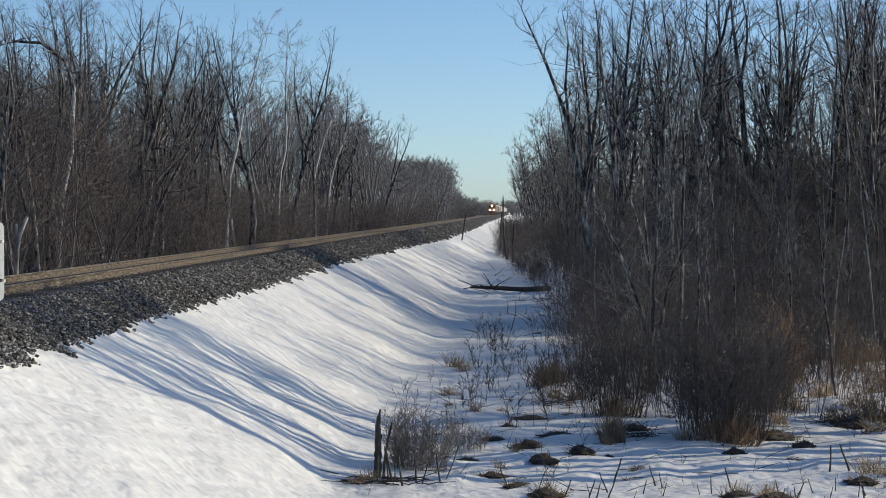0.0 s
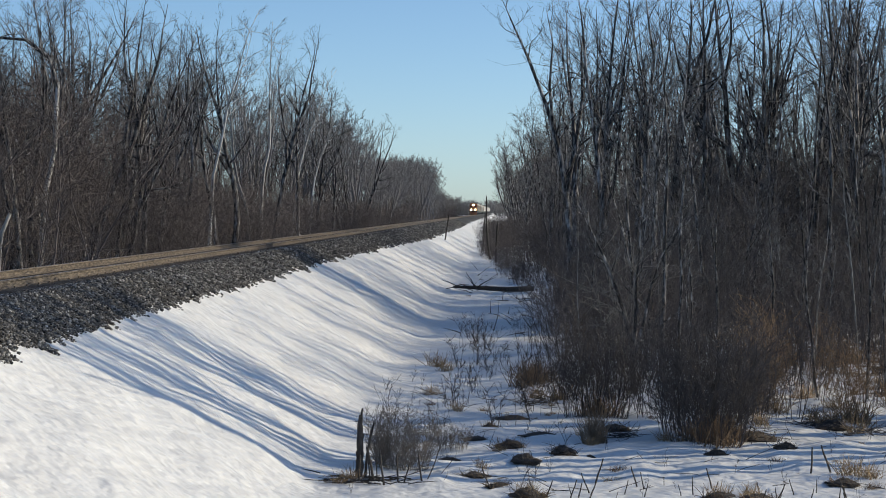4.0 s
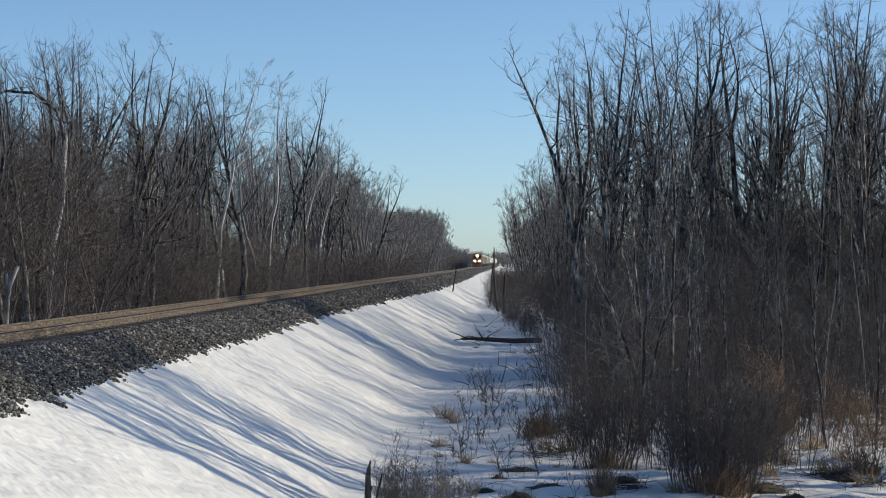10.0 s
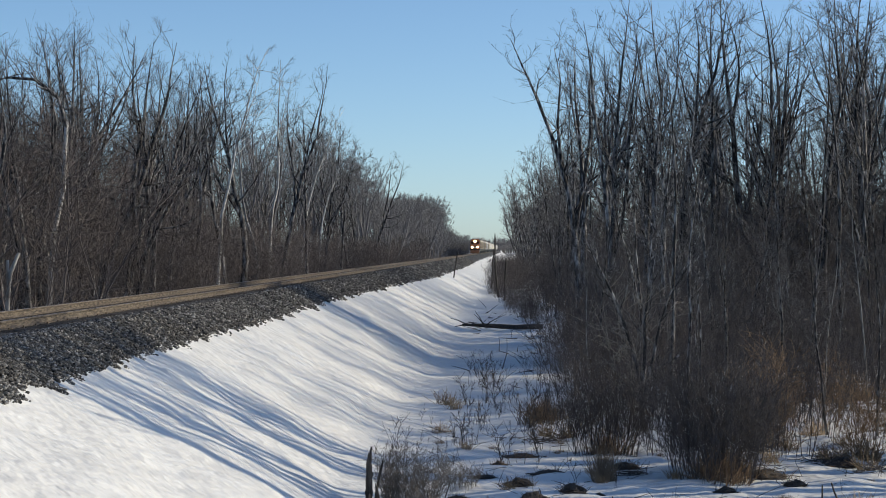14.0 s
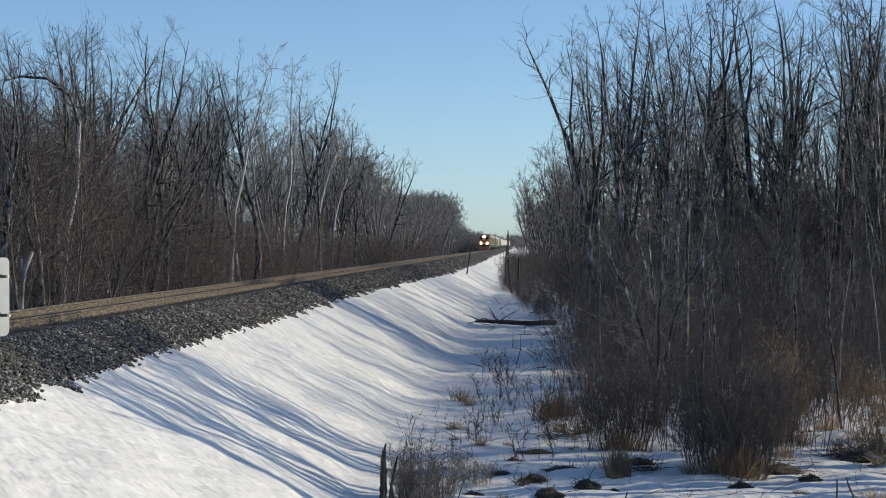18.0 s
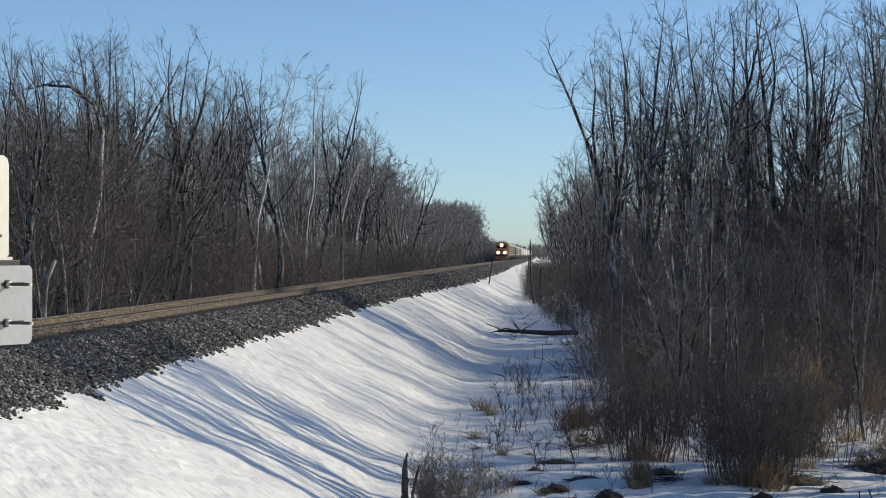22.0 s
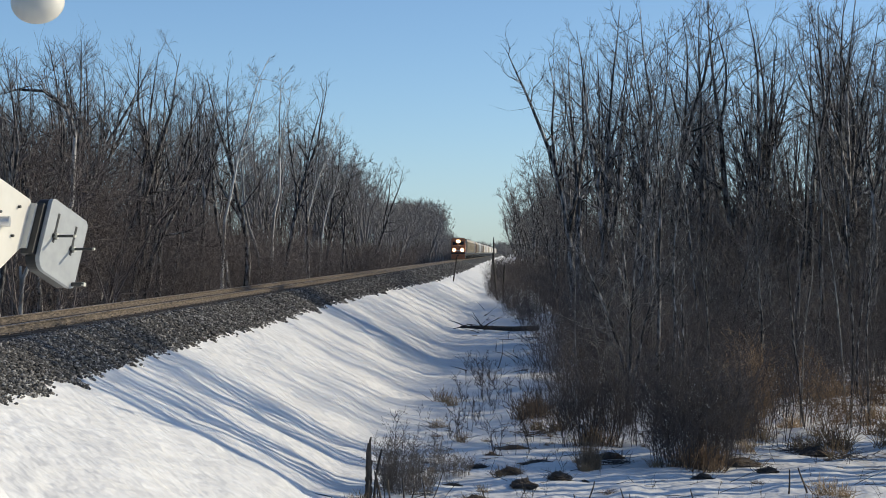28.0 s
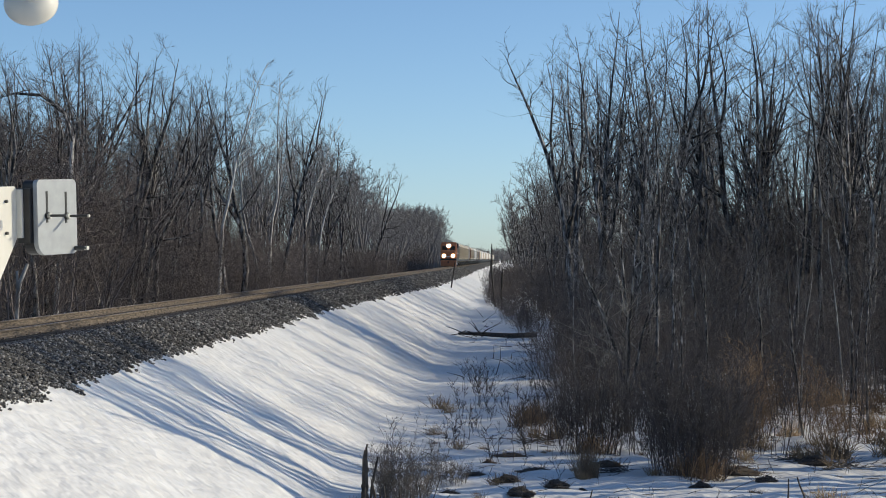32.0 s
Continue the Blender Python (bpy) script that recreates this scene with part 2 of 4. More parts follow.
def joined(bm, bm2):
    if bm is None:
        return bm2
    me = bpy.data.meshes.new("tmp")
    bm2.to_mesh(me)
    bm2.free()
    bm.from_mesh(me)
    bpy.data.meshes.remove(me)
    return bm


def prism(outline, depth, axis="Y", bevel=0.0, at=(0, 0, 0)):
    """An outline in two axes, drawn out along the third, centred there."""
    bm = bmesh.new()
    def place(a, b, c):
        return {"Y": (a, c, b), "X": (c, a, b), "Z": (a, b, c)}[axis]
    lo = [bm.verts.new(Vector(place(a, b, -depth / 2)) + Vector(at)) for a, b in outline]
    hi = [bm.verts.new(Vector(place(a, b, depth / 2)) + Vector(at)) for a, b in outline]
    n = len(outline)
    bm.faces.new(lo)
    bm.faces.new(hi[::-1])
    for i in range(n):
        bm.faces.new((lo[i], hi[i], hi[(i + 1) % n], lo[(i + 1) % n]))
    bmesh.ops.recalc_face_normals(bm, faces=bm.faces[:])
    if bevel:
        bmesh.ops.bevel(bm, geom=bm.edges[:], offset=bevel, segments=2, profile=0.7, affect="EDGES")
    return bm


def rounded(w, h, radii, cx=0.0, cz=0.0, n=6):
    """A rectangle's outline with four corner radii, from the lower left one round."""
    pts = []
    for (sx, sz), a0, r in zip(((-1, -1), (1, -1), (1, 1), (-1, 1)), (180, 270, 0, 90), radii):
        ox, oz = cx + sx * (w / 2 - r), cz + sz * (h / 2 - r)
        for k in range(n + 1):
            a = radians(a0 + 90 * k / n)
            pts.append((ox + r * math.cos(a), oz + r * math.sin(a)))
    return pts


class Tubes:
    """Collects tapered tubes along bent lines as plain lists of points and faces."""

    def __init__(self):
        self.v, self.f = [], []

    def add(self, pts, radii, sides):
        v, f, base = self.v, self.f, len(self.v)
        d = pts[-1] - pts[0]
        ref = Vector((1, 0, 0)) if abs(d.x) < 0.7 * d.length else Vector((0, 1, 0))
        a = d.cross(ref).normalized()
        b = d.cross(a).normalized()
        ring = [(math.cos(math.tau * k / sides), math.sin(math.tau * k / sides)) for k in range(sides)]
        for p, r in zip(pts, radii):
            for c, s in ring:
                v.append((p.x + r * (a.x * c + b.x * s), p.y + r * (a.y * c + b.y * s), p.z + r * (a.z * c + b.z * s)))
        for i in range(len(pts) - 1):
            o = base + i * sides
            for k in range(sides):
                k2 = (k + 1) % sides
                f.append((o + k, o + k2, o + sides + k2, o + sides + k))
        if radii[0] > 0.012:
            f.append(tuple(range(base + sides - 1, base - 1, -1)))
            f.append(tuple(range(len(v) - sides, len(v))))

    def mesh(self, name, mat):
        return mesh_of(name, self.v, self.f, [mat], smooth=True)


def bent(rng, start, way, length, segs, wobble, lift=0.0):
    pts, p, d = [start.copy()], start.copy(), way.normalized()
    for _ in range(segs):
        d = (d + Vector((rng.gauss(0, wobble), rng.gauss(0, wobble), rng.gauss(0, wobble * 0.6) + lift))).normalized()
        p = p + d * (length / segs)
        pts.append(p.copy())
    return pts


def along(pts, u):
    s = u * (len(pts) - 1)
    i = min(int(s), len(pts) - 2)
    return pts[i].lerp(pts[i + 1], s - i), (pts[i + 1] - pts[i]).normalized()


def side_way(rng, d, angle):
    a = rng.uniform(0, math.tau)
    ref = Vector((0, 0, 1)) if abs(d.z) < 0.9 else Vector((1, 0, 0))
    n1 = d.cross(ref).normalized()
    n2 = d.cross(n1)
    n = n1 * math.cos(a) + n2 * math.sin(a)
    return (d * math.cos(angle) + n * math.sin(angle)).normalized()


# ---- the lie of the land ----
RAIL_NEAR, RAIL_FAR = -10.0, -11.5
MID = (RAIL_NEAR + RAIL_FAR) / 2
WOOD_R, WOOD_L = -3.45, -2.6      # ground heights in the woods on both sides


def smooth(a, b, x):
    u = min(1.0, max(0.0, (x - a) / (b - a)))
    return u * u * (3 - 2 * u)


def bank(x):
    """Height of the embankment across the track."""
    r = abs(x - MID)
    low = WOOD_R if x > MID else WOOD_L
    top = -0.27
    z = top - 0.53 * max(0.0, r - 1.65)
    d = 0.45
    return z if z > low + d else (low if z < low - d else low + (z - low + d) ** 2 / (4 * d))


def land(x, y):
    z = bank(x)
    road = -0.2 - 0.4 * max(0.0, y - 8) if y > -14 else -0.2 - 0.4 * (-14 - y)
    pad = (-0.45 - 0.55 * max(0.0, y - 18)) - 1.2 * max(0.0, x + 5.2)
    if x > MID:
        z = max(z, min(road, -0.2), pad if y > -14 else -99)
    if x > MID:
        # wind-worn and thawed swells on the snow of the slope
        z += smooth(-8.0, -7.2, x) * (1 - smooth(-3.4, -2.2, x)) * (noise.noise(Vector((x * 0.75, y * 0.30, 11.0))) * 0.13 + noise.noise(Vector((x * 1.7, y * 0.8, 5.0))) * 0.045)
    u = Vector((x * 0.35, y * 0.22, 0.0))
    away = smooth(-7.6, -5.5, x) if x > MID else smooth(-14.5, -17, x)
    z += away * (noise.noise(u) * 0.12 + noise.noise(u * 3.1) * 0.06 + noise.noise(Vector((x * 0.9, y * 1.6, 7.0))) * 0.03)
    z += smooth(-3.5, -1.5, x) * (max(0.0, noise.noise(Vector((x * 1.3, y * 0.9, 4.0)))) * 0.17 + noise.noise(Vector((x * 2.6, y * 1.4, 2.0))) * 0.035)
    return z


def steps(stops):
    out = [stops[0][0]]
    for (a, s), (b, _) in zip(stops, stops[1:]):
        n = max(1, round((b - a) / s))
        out += [a + (b - a) * (k + 1) / n for k in range(n)]
    return out


def ground():
    xs = steps(((-3000, 600), (-600, 120), (-120, 12), (-40, 3), (-17, 0.6), (-7.6, 0.3), (4, 0.35), (14, 0.8), (40, 4), (120, 16), (600, 120), (3000, 600)))
    ys = steps(((-3000, 600), (-600, 120), (-100, 12), (-20, 2), (8, 0.8), (24, 0.35), (75, 0.6), (140, 2), (320, 8), (900, 60), (4200, 400), (4200.1, 1)))
    verts = [(x, y, land(x, y)) for y in ys for x in xs]
    w = len(xs)
    faces = [(j * w + i, j * w + i + 1, (j + 1) * w + i + 1, (j + 1) * w + i) for j in range(len(ys) - 1) for i in range(w - 1)]
    ob = new("ground", mesh_of("ground", verts, faces, [SNOW], smooth=True))
    tagged(ob, "melting old snow with leaf litter showing through", "ground", kind="structure")


ground()


def ballast_edge(y):
    """Where the ballast gives way to the snow on the slope."""
    tooth = noise.noise(Vector((y * 0.45, 3.0, 0.0))) * 0.24 + noise.noise(Vector((y * 1.7, 9.0, 0.0))) * 0.22 + noise.noise(Vector((y * 4.5, 2.0, 0.0))) * 0.12
    saw = (y * 0.42 + noise.noise(Vector((y * 0.21, 1.0, 0.0))) * 1.5) % 1.0
    return -7.9 + 0.24 * saw * (0.5 + noise.noise(Vector((y * 0.13, 5.0, 0.0)))) + tooth + 0.9 * smooth(90, 240, y)


def ballast():
    ys = steps(((-20, 2), (20, 0.12), (90, 0.4), (200, 1.5), (500, 12), (2050, 60), (2050.1, 1)))
    verts, faces = [], []
    n = 22
    for y in ys:
        e = ballast_edge(y)
        for i in range(n):
            u = i / (n - 1)
            x = -14.2 + (e + 14.2) * u
            z = bank(x) + 0.075 * min(1.0, (1 - u) * 9) + noise.noise(Vector((x * 4, y * 4, 0))) * 0.03
            z -= 0.06 * (u == 1.0)
            if u == 0.0:
                z -= 0.15
            verts.append((x, y, z))
    for j in range(len(ys) - 1):
        for i in range(n - 1):
            faces.append((j * n + i, j * n + i + 1, (j + 1) * n + i + 1, (j + 1) * n + i))
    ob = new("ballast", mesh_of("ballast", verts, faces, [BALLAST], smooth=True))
    tagged(ob, "grey crushed stone ballast under the track", "ballast", kind="structure")


ballast()


def ballast_stones():
    rng = random.Random(5)
    bm = bmesh.new()
    bmesh.ops.create_icosphere(bm, subdivisions=1, radius=1)
    base = np.array([v.co[:] for v in bm.verts])
    tri = np.array([[v.index for v in f.verts] for f in bm.faces])
    bm.free()
    V, F = [], []
    state = np.random.RandomState(3)
    k = 0
    for y0, y1, per, size in ((22, 45, 290, 0.032), (45, 75, 140, 0.039), (75, 130, 52, 0.052), (130, 230, 22, 0.066), (230, 430, 12, 0.08)):
        count = int((y1 - y0) * 1.9 * per)
        for _ in range(count):
            y = rng.uniform(y0, y1)
            e = ballast_edge(y) + rng.random() ** 8 * 0.10 - 0.05
            x = rng.uniform(-9.42, e)
            s = size * rng.uniform(0.55, 1.35)
            z = bank(x) + 0.07 * min(1.0, (e - x) * 3) + s * 0.2
            pts = base * (1 + state.uniform(-0.28, 0.28, (len(base), 1)))
            pts = pts * np.array((s * rng.uniform(0.7, 1.3), s * rng.uniform(0.7, 1.3), s * rng.uniform(0.5, 0.9)))
            a = rng.uniform(0, 6.28)
            c, sn = math.cos(a), math.sin(a)
            tilt = rng.uniform(-0.6, 0.6)
            ct, st = math.cos(tilt), math.sin(tilt)
            px = pts[:, 0] * c - pts[:, 1] * sn
            py = pts[:, 0] * sn + pts[:, 1] * c
            pz = pts[:, 2] * ct + px * st
            px = px * ct - pts[:, 2] * st
            V.append(np.stack((px + x, py + y, pz + z), 1))
            F.append(tri + k)
            k += len(base)
    ob = new("ballast_stones", mesh_of("ballast_stones", np.concatenate(V).tolist(), np.concatenate(F).tolist(), [STONES]))
    tagged(ob, "loose grey crushed stones of the track shoulder", "gravel", kind="stuff")


ballast_stones()


# ---- track ----
def rail_mesh():
    prof = [(-0.07, -0.172), (0.07, -0.172), (0.07, -0.160), (0.012, -0.145), (0.010, -0.05), (0.036, -0.038), (0.037, -0.008), (0.03, 0.0), (-0.03, 0.0), (-0.037, -0.008), (-0.036, -0.038), (-0.010, -0.05), (-0.012, -0.145), (-0.07, -0.160)]
    ys = steps(((0, 15), (300, 60), (2050, 100), (2050.1, 1)))
    n = len(prof)
    verts = [(a, y, b) for y in ys for a, b in prof]
    faces, idx = [], []
    for j in range(len(ys) - 1):
        for i in range(n):
            faces.append((j * n + i, j * n + (i + 1) % n, (j + 1) * n + (i + 1) % n, (j + 1) * n + i))
            idx.append(1 if i == 7 else 0)
    return mesh_of("rail", verts, faces, [RAIL, RAIL_TOP], idx)


def track():
    t = thing("railway_track", "single railway track with rusty rails on wooden ties", "railway track")
    me = rail_mesh()
    for x in (RAIL_NEAR, RAIL_FAR):
        r = new("rail", me)
        r.parent, r.location = t, (x, 0, 0)
        tagged(r, "rust-brown steel rail with a worn head")
    tie = mesh_of("tie", *box_lists(2.6, 0.23, 0.16), [TIE])
    rng = random.Random(2)
    for k in range(290):
        o = new("tie", tie)
        o.parent = t
        o.location = (MID + rng.uniform(-0.04, 0.04), 20 + 0.55 * k, -0.255)
        o.rotation_euler = (0, 0, rng.uniform(-0.02, 0.02))
    clip = mesh_of("rail_anchor", *box_lists(0.03, 0.06, 0.05), [JOINT])
    for k in range(110):
        for x in (RAIL_NEAR,):
            o = new("rail_anchor", clip)
            o.parent, o.location = t, (x + 0.085, 28 + 1.1 * k + rng.uniform(-0.1, 0.1), -0.165)


def box_lists(a, b, c):
    v = [(sx * a / 2, sy * b / 2, sz * c / 2) for sx in (-1, 1) for sy in (-1, 1) for sz in (-1, 1)]
    f = [(0, 1, 3, 2), (4, 6, 7, 5), (0, 4, 5, 1), (2, 3, 7, 6), (0, 2, 6, 4), (1, 5, 7, 3)]
    return v, f


track()


# ---- bare trees ----
def tree_meshes(seed, height, lean=0.0, fork=0.45, fine=True, bark_mat=None, straight=False, thin=0.0, slim=1.0, bare=0.36, forks=2, given=None):
    """Trunk with limbs, and crown of branches and twigs, of a bare broadleaf tree."""
    rng = random.Random(seed)
    trunk, crown = Tubes(), Tubes()
    r0 = height * rng.uniform(0.0105, 0.0155) * slim
    way = Vector((lean + rng.gauss(0, 0.03), rng.gauss(0, 0.04), 1))
    stem = bent(rng, Vector((0, 0, -0.3)), way, height * 0.97, 11, 0.05 if straight else 0.10, 0.05)
    stems = given or [(stem, r0)]
    if fork < 1 and not given:
        for _ in range(rng.randint(max(1, forks - 1), forks + 1)):
            u = rng.uniform(fork - 0.17, fork + 0.17)
            p, d = along(stem, u)
            w = side_way(rng, d, rng.uniform(0.3, 0.65))
            w.z = abs(w.z) + 0.2
            stems.append((bent(rng, p, w, height * (1 - u) * rng.uniform(0.72, 0.98), 8, 0.09, 0.12), r0 * (1 - u) * 0.9))
    for pts, r in stems:
        n = len(pts)
        trunk.add(pts, [max(0.012, r * (1 - 0.95 * (i / (n - 1)) ** 1.2)) for i in range(n)], 7)
    limbs = []
    for s, (pts, r) in enumerate(stems):
        count = (12 if fine else 10) if s == 0 else (6 if fine else 5)
        low = bare if s == 0 else 0.15
        for k in range(count):
            u = low + (0.98 - low) * ((k + rng.random()) / count) ** 0.9
            p, d = along(pts, min(0.99, u))
            w = side_way(rng, d, rng.uniform(0.55, 1.3))
            w.z = max(w.z, -0.1) + 0.05
            ln = height * rng.uniform(0.11, 0.29) * (1.15 - 0.80 * u) * (0.4 + 0.6 * min(1, slim))
            lp = bent(rng, p, w, ln, 5, 0.2, 0.1)
            rr = max(0.018, r * (1.05 - u) * (0.6 if slim > 0.8 else 0.5))
            trunk.add(lp, [max(0.008, rr * (1 - 0.8 * i / 5)) for i in range(6)], 5 if fine else 4)
            limbs.append((lp, rr, ln))
    thin = thin or (0.0058 if fine else 0.012)
    for lp, rr, ln in limbs:
        for k in range(rng.randint(4, 6) if fine else 5):
            p, d = along(lp, rng.uniform(0.2, 0.98))
            w = side_way(rng, d, rng.uniform(0.4, 1.1))
            w.z += 0.15
            l2 = max(0.5 if fine else 0.9, ln * rng.uniform(0.25, 0.55))
            bp = bent(rng, p, w, l2, 3, 0.17, 0.06)
            r2 = max(thin * 1.4, rr * 0.36)
            crown.add(bp, [r2, r2 * 0.8, r2 * 0.55, thin * 0.7], 3)
            for _ in range(rng.randint(2, 4)):
                p2, d2 = along(bp, rng.uniform(0.15, 1.0))
                w2 = side_way(rng, d2, rng.uniform(0.4, 1.0))
                w2.z += 0.08
                tp = bent(rng, p2, w2, l2 * rng.uniform(0.3, 0.75), 2, 0.08, 0.03)
                crown.add(tp, [thin, thin * 0.8, thin * 0.5], 3)
    # bring the top to the asked height
    up = height / max(p[2] for p in trunk.v)
    for tubes in (trunk, crown):
        tubes.v = [(x, y, z * up) for x, y, z in tubes.v]
    return trunk.mesh("trunk", bark_mat or BARK), crown.mesh("crown", TWIG)


def make_tree(name, label, category, meshes, m, group="", crown_label=""):
    t = thing(name, label, category, group)
    for nm, me in zip(("trunk", "crown"), meshes):
        o = new(nm, me)
        o.parent = t
    t.matrix_basis = m
    return t


def joined_wood(name, label, spots, mats):
    """Many far trees as one mass: spots of meshes and poses."""
    V, F, M, k = [], [], [], 0
    for meshes, m in spots:
        mm = np.array(m)
        for slot, me in enumerate(meshes):
            co = np.empty(len(me.vertices) * 3)
            me.vertices.foreach_get("co", co)
            V.append(co.reshape(-1, 3) @ mm[:3, :3].T + mm[:3, 3])
            for p in me.polygons:
                F.append([i + k for i in p.vertices])
            M += [slot] * len(me.polygons)
            k += len(me.vertices)
    ob = new(name, mesh_of(name, np.concatenate(V).tolist(), F, mats, M, True))
    return tagged(ob, label, "woodland", kind="stuff")


def sized(x, y, height, made, rng, zrot=None):
    s = height / made
    return Matrix.Translation((x, y, land(x, y))) @ pose(0, 0, 0, rng.uniform(-2, 2), rng.uniform(-2, 2), rng.uniform(0, 360) if zrot is None else zrot) @ Matrix.Diagonal((s * rng.uniform(0.9, 1.1), s * rng.uniform(0.9, 1.1), s, 1))


MADE = 15.0
FINE = [tree_meshes(10 + k, MADE, lean=0.05 * (k % 3 - 1), fork=0.42 if k % 2 else 0.6, straight=k % 3 == 0) for k in range(7)]
FINE_PALE = [tree_meshes(40 + k, MADE, lean=0.04, fork=0.62, bark_mat=BARK_PALE, slim=0.62, forks=1, bare=0.5) for k in range(2)]
SLIM = [tree_meshes(90 + k, MADE, lean=0.03 * (k % 3 - 1), fork=1.0 if k % 2 else 0.5, straight=True, slim=0.5) for k in range(5)]
SLIM_PALE = tree_meshes(97, MADE, lean=0.05, fork=1.0, bark_mat=BARK_LIGHT, straight=True, slim=0.42)
VERY_FAR = [tree_meshes(70 + k, MADE, fork=0.4, fine=False, thin=0.017) for k in range(4)]
MULTI = [tree_meshes(210 + k, MADE, lean=0.05 * (k % 3 - 1), fork=0.36, forks=3, slim=1.1) for k in range(6)]
STOUT = [tree_meshes(230 + k, MADE, fork=1.0 if k % 3 else 0.55, forks=1, straight=k % 2 == 0, slim=1.1, bare=0.58) for k in range(4)]
COARSE = [tree_meshes(60 + k, MADE, fork=0.4, fine=False) for k in range(5)]
LEANER = tree_meshes(83, MADE, given=[
    ([Vector(p) for p in ((0, 0, -0.3), (-0.05, 0, 2.5), (-0.2, 0.1, 5.0), (-0.55, 0, 7.5), (-1.2, -0.2, 10.0), (-2.1, 0, 12.5), (-2.8, 0.1, 14.2), (-3.2, 0, 15.2))], 0.17),
    ([Vector(p) for p in ((-0.3, 0, 5.8), (0.1, 0.4, 8.0), (0.4, 0.6, 10.5), (0.3, 0.5, 13.0), (0.5, 0.6, 15.0))], 0.12),
    ([Vector(p) for p in ((-0.9, -0.1, 9.0), (-1.1, -0.4, 11.0), (-1.0, -0.6, 13.2), (-1.3, -0.5, 14.8))], 0.08)])


def level(table, x):
    for (a, va), (b, vb) in zip(table, table[1:]):
        if x <= b:
            return va + (vb - va) * max(0.0, (x - a) / (b - a))
    return table[-1][1]


# slope of the treetops over the eye, by bearing from the track's line
TOPS_LEFT = [(-0.30, 0.096), (-0.235, 0.092), (-0.20, 0.098), (-0.17, 0.090), (-0.14, 0.094), (-0.11, 0.087), (-0.098, 0.07), (-0.087, 0.058), (-0.069, 0.046), (-0.062, 0.0245), (-0.05, 0.0255), (-0.038, 0.0245), (-0.034, 0.019), (-0.030, 0.011), (-0.026, 0.007), (0, 0.005)]
TOPS_RIGHT = [(-0.006, 0.006), (-0.003, 0.012), (0.001, 0.022), (0.004, 0.03), (0.008, 0.05), (0.014, 0.06), (0.02, 0.095), (0.03, 0.108), (0.05, 0.122), (0.09, 0.126), (0.12, 0.131), (0.15, 0.122), (0.175, 0.130), (0.30, 0.12)]
EYE_Z = 1.45


def left_wood():
    rng = random.Random(21)
    # the row along the track that stands out against the sky
    front = [(-0.268, 0.1), (-0.258, 0.094), (-0.244, 0.1), (-0.231, 0.096), (-0.222, 0.09), (-0.214, 0.103), (-0.199, 0.094), (-0.25, 0.09), (-0.236, 0.085), (-0.226, 0.098), (-0.218, 0.102), (-0.21, 0.1), (-0.203, 0.104), (-0.194, 0.101), (-0.188, 0.085), (-0.181, 0.098), (-0.172, 0.088), (-0.163, 0.090), (-0.154, 0.087),
             (-0.147, 0.085), (-0.141, 0.096), (-0.135, 0.090), (-0.129, 0.092), (-0.122, 0.086), (-0.114, 0.090), (-0.109, 0.087), (-0.102, 0.070), (-0.097, 0.062), (-0.093, 0.052), (-0.0875, 0.060), (-0.081, 0.047), (-0.076, 0.044), (-0.070, 0.040), (-0.067, 0.046)]
    for k, (b, tip) in enumerate(front):
        x = rng.uniform(-22.5, -19.5)
        y = x / b
        h = tip * (1.07 if b < -0.18 else 1.0) * y + EYE_Z - WOOD_L
        pale = min(abs(b - p) for p in (-0.14, -0.122, -0.114, -0.0995, -0.0935)) < 0.0025
        src = FINE_PALE[k % 2] if pale else MULTI[k % 6] if k % 3 else FINE[k % 7]
        make_tree("bare_tree", "tall leafless tree with pale lit bark beside the track" if pale else "tall leafless grey-barked tree at the edge of the wood", "tree", src, sized(x, y, h, MADE, rng), "trees along the track")
    n = 0
    while n < 72:
        y = rng.uniform(85, 420)
        x = rng.uniform(-58, -21)
        b = x / y
        if b < -0.32:
            continue
        h = min(17.5, level(TOPS_LEFT, b) * y * (rng.uniform(0.72, 0.97) if b < -0.13 else rng.uniform(0.35, 0.65)) + EYE_Z - WOOD_L)
        fine = y < 210
        make_tree("bare_tree", "tall leafless grey-barked tree in the wood", "tree", (FINE[n % 7] if fine else COARSE[n % 5]), sized(x, y, max(h, 5), MADE, rng), "trees of the wood")
        n += 1
    n, far = 0, []
    while n < 390:
        if n < 110:
            y = rng.uniform(130, 330)
            x = rng.uniform(-90, -30)
        else:
            y = 330 + 800 * rng.random() ** 1.1
            x = -20 - 24 * rng.random() ** 1.5
        h = min(23, level(TOPS_LEFT, x / y) * y * (rng.uniform(0.55, 0.85) if y < 330 else rng.uniform(0.85, 1.03)) + EYE_Z - WOOD_L)
        far.append((VERY_FAR[n % 4] if y > 330 else COARSE[n % 5], sized(x, y, max(h, 5), MADE, rng)))
        n += 1
    joined_wood("far_wood", "leafless wood beside the line, distance haze painted into its bark", far, [HAZED_BARK, HAZED_BARK])


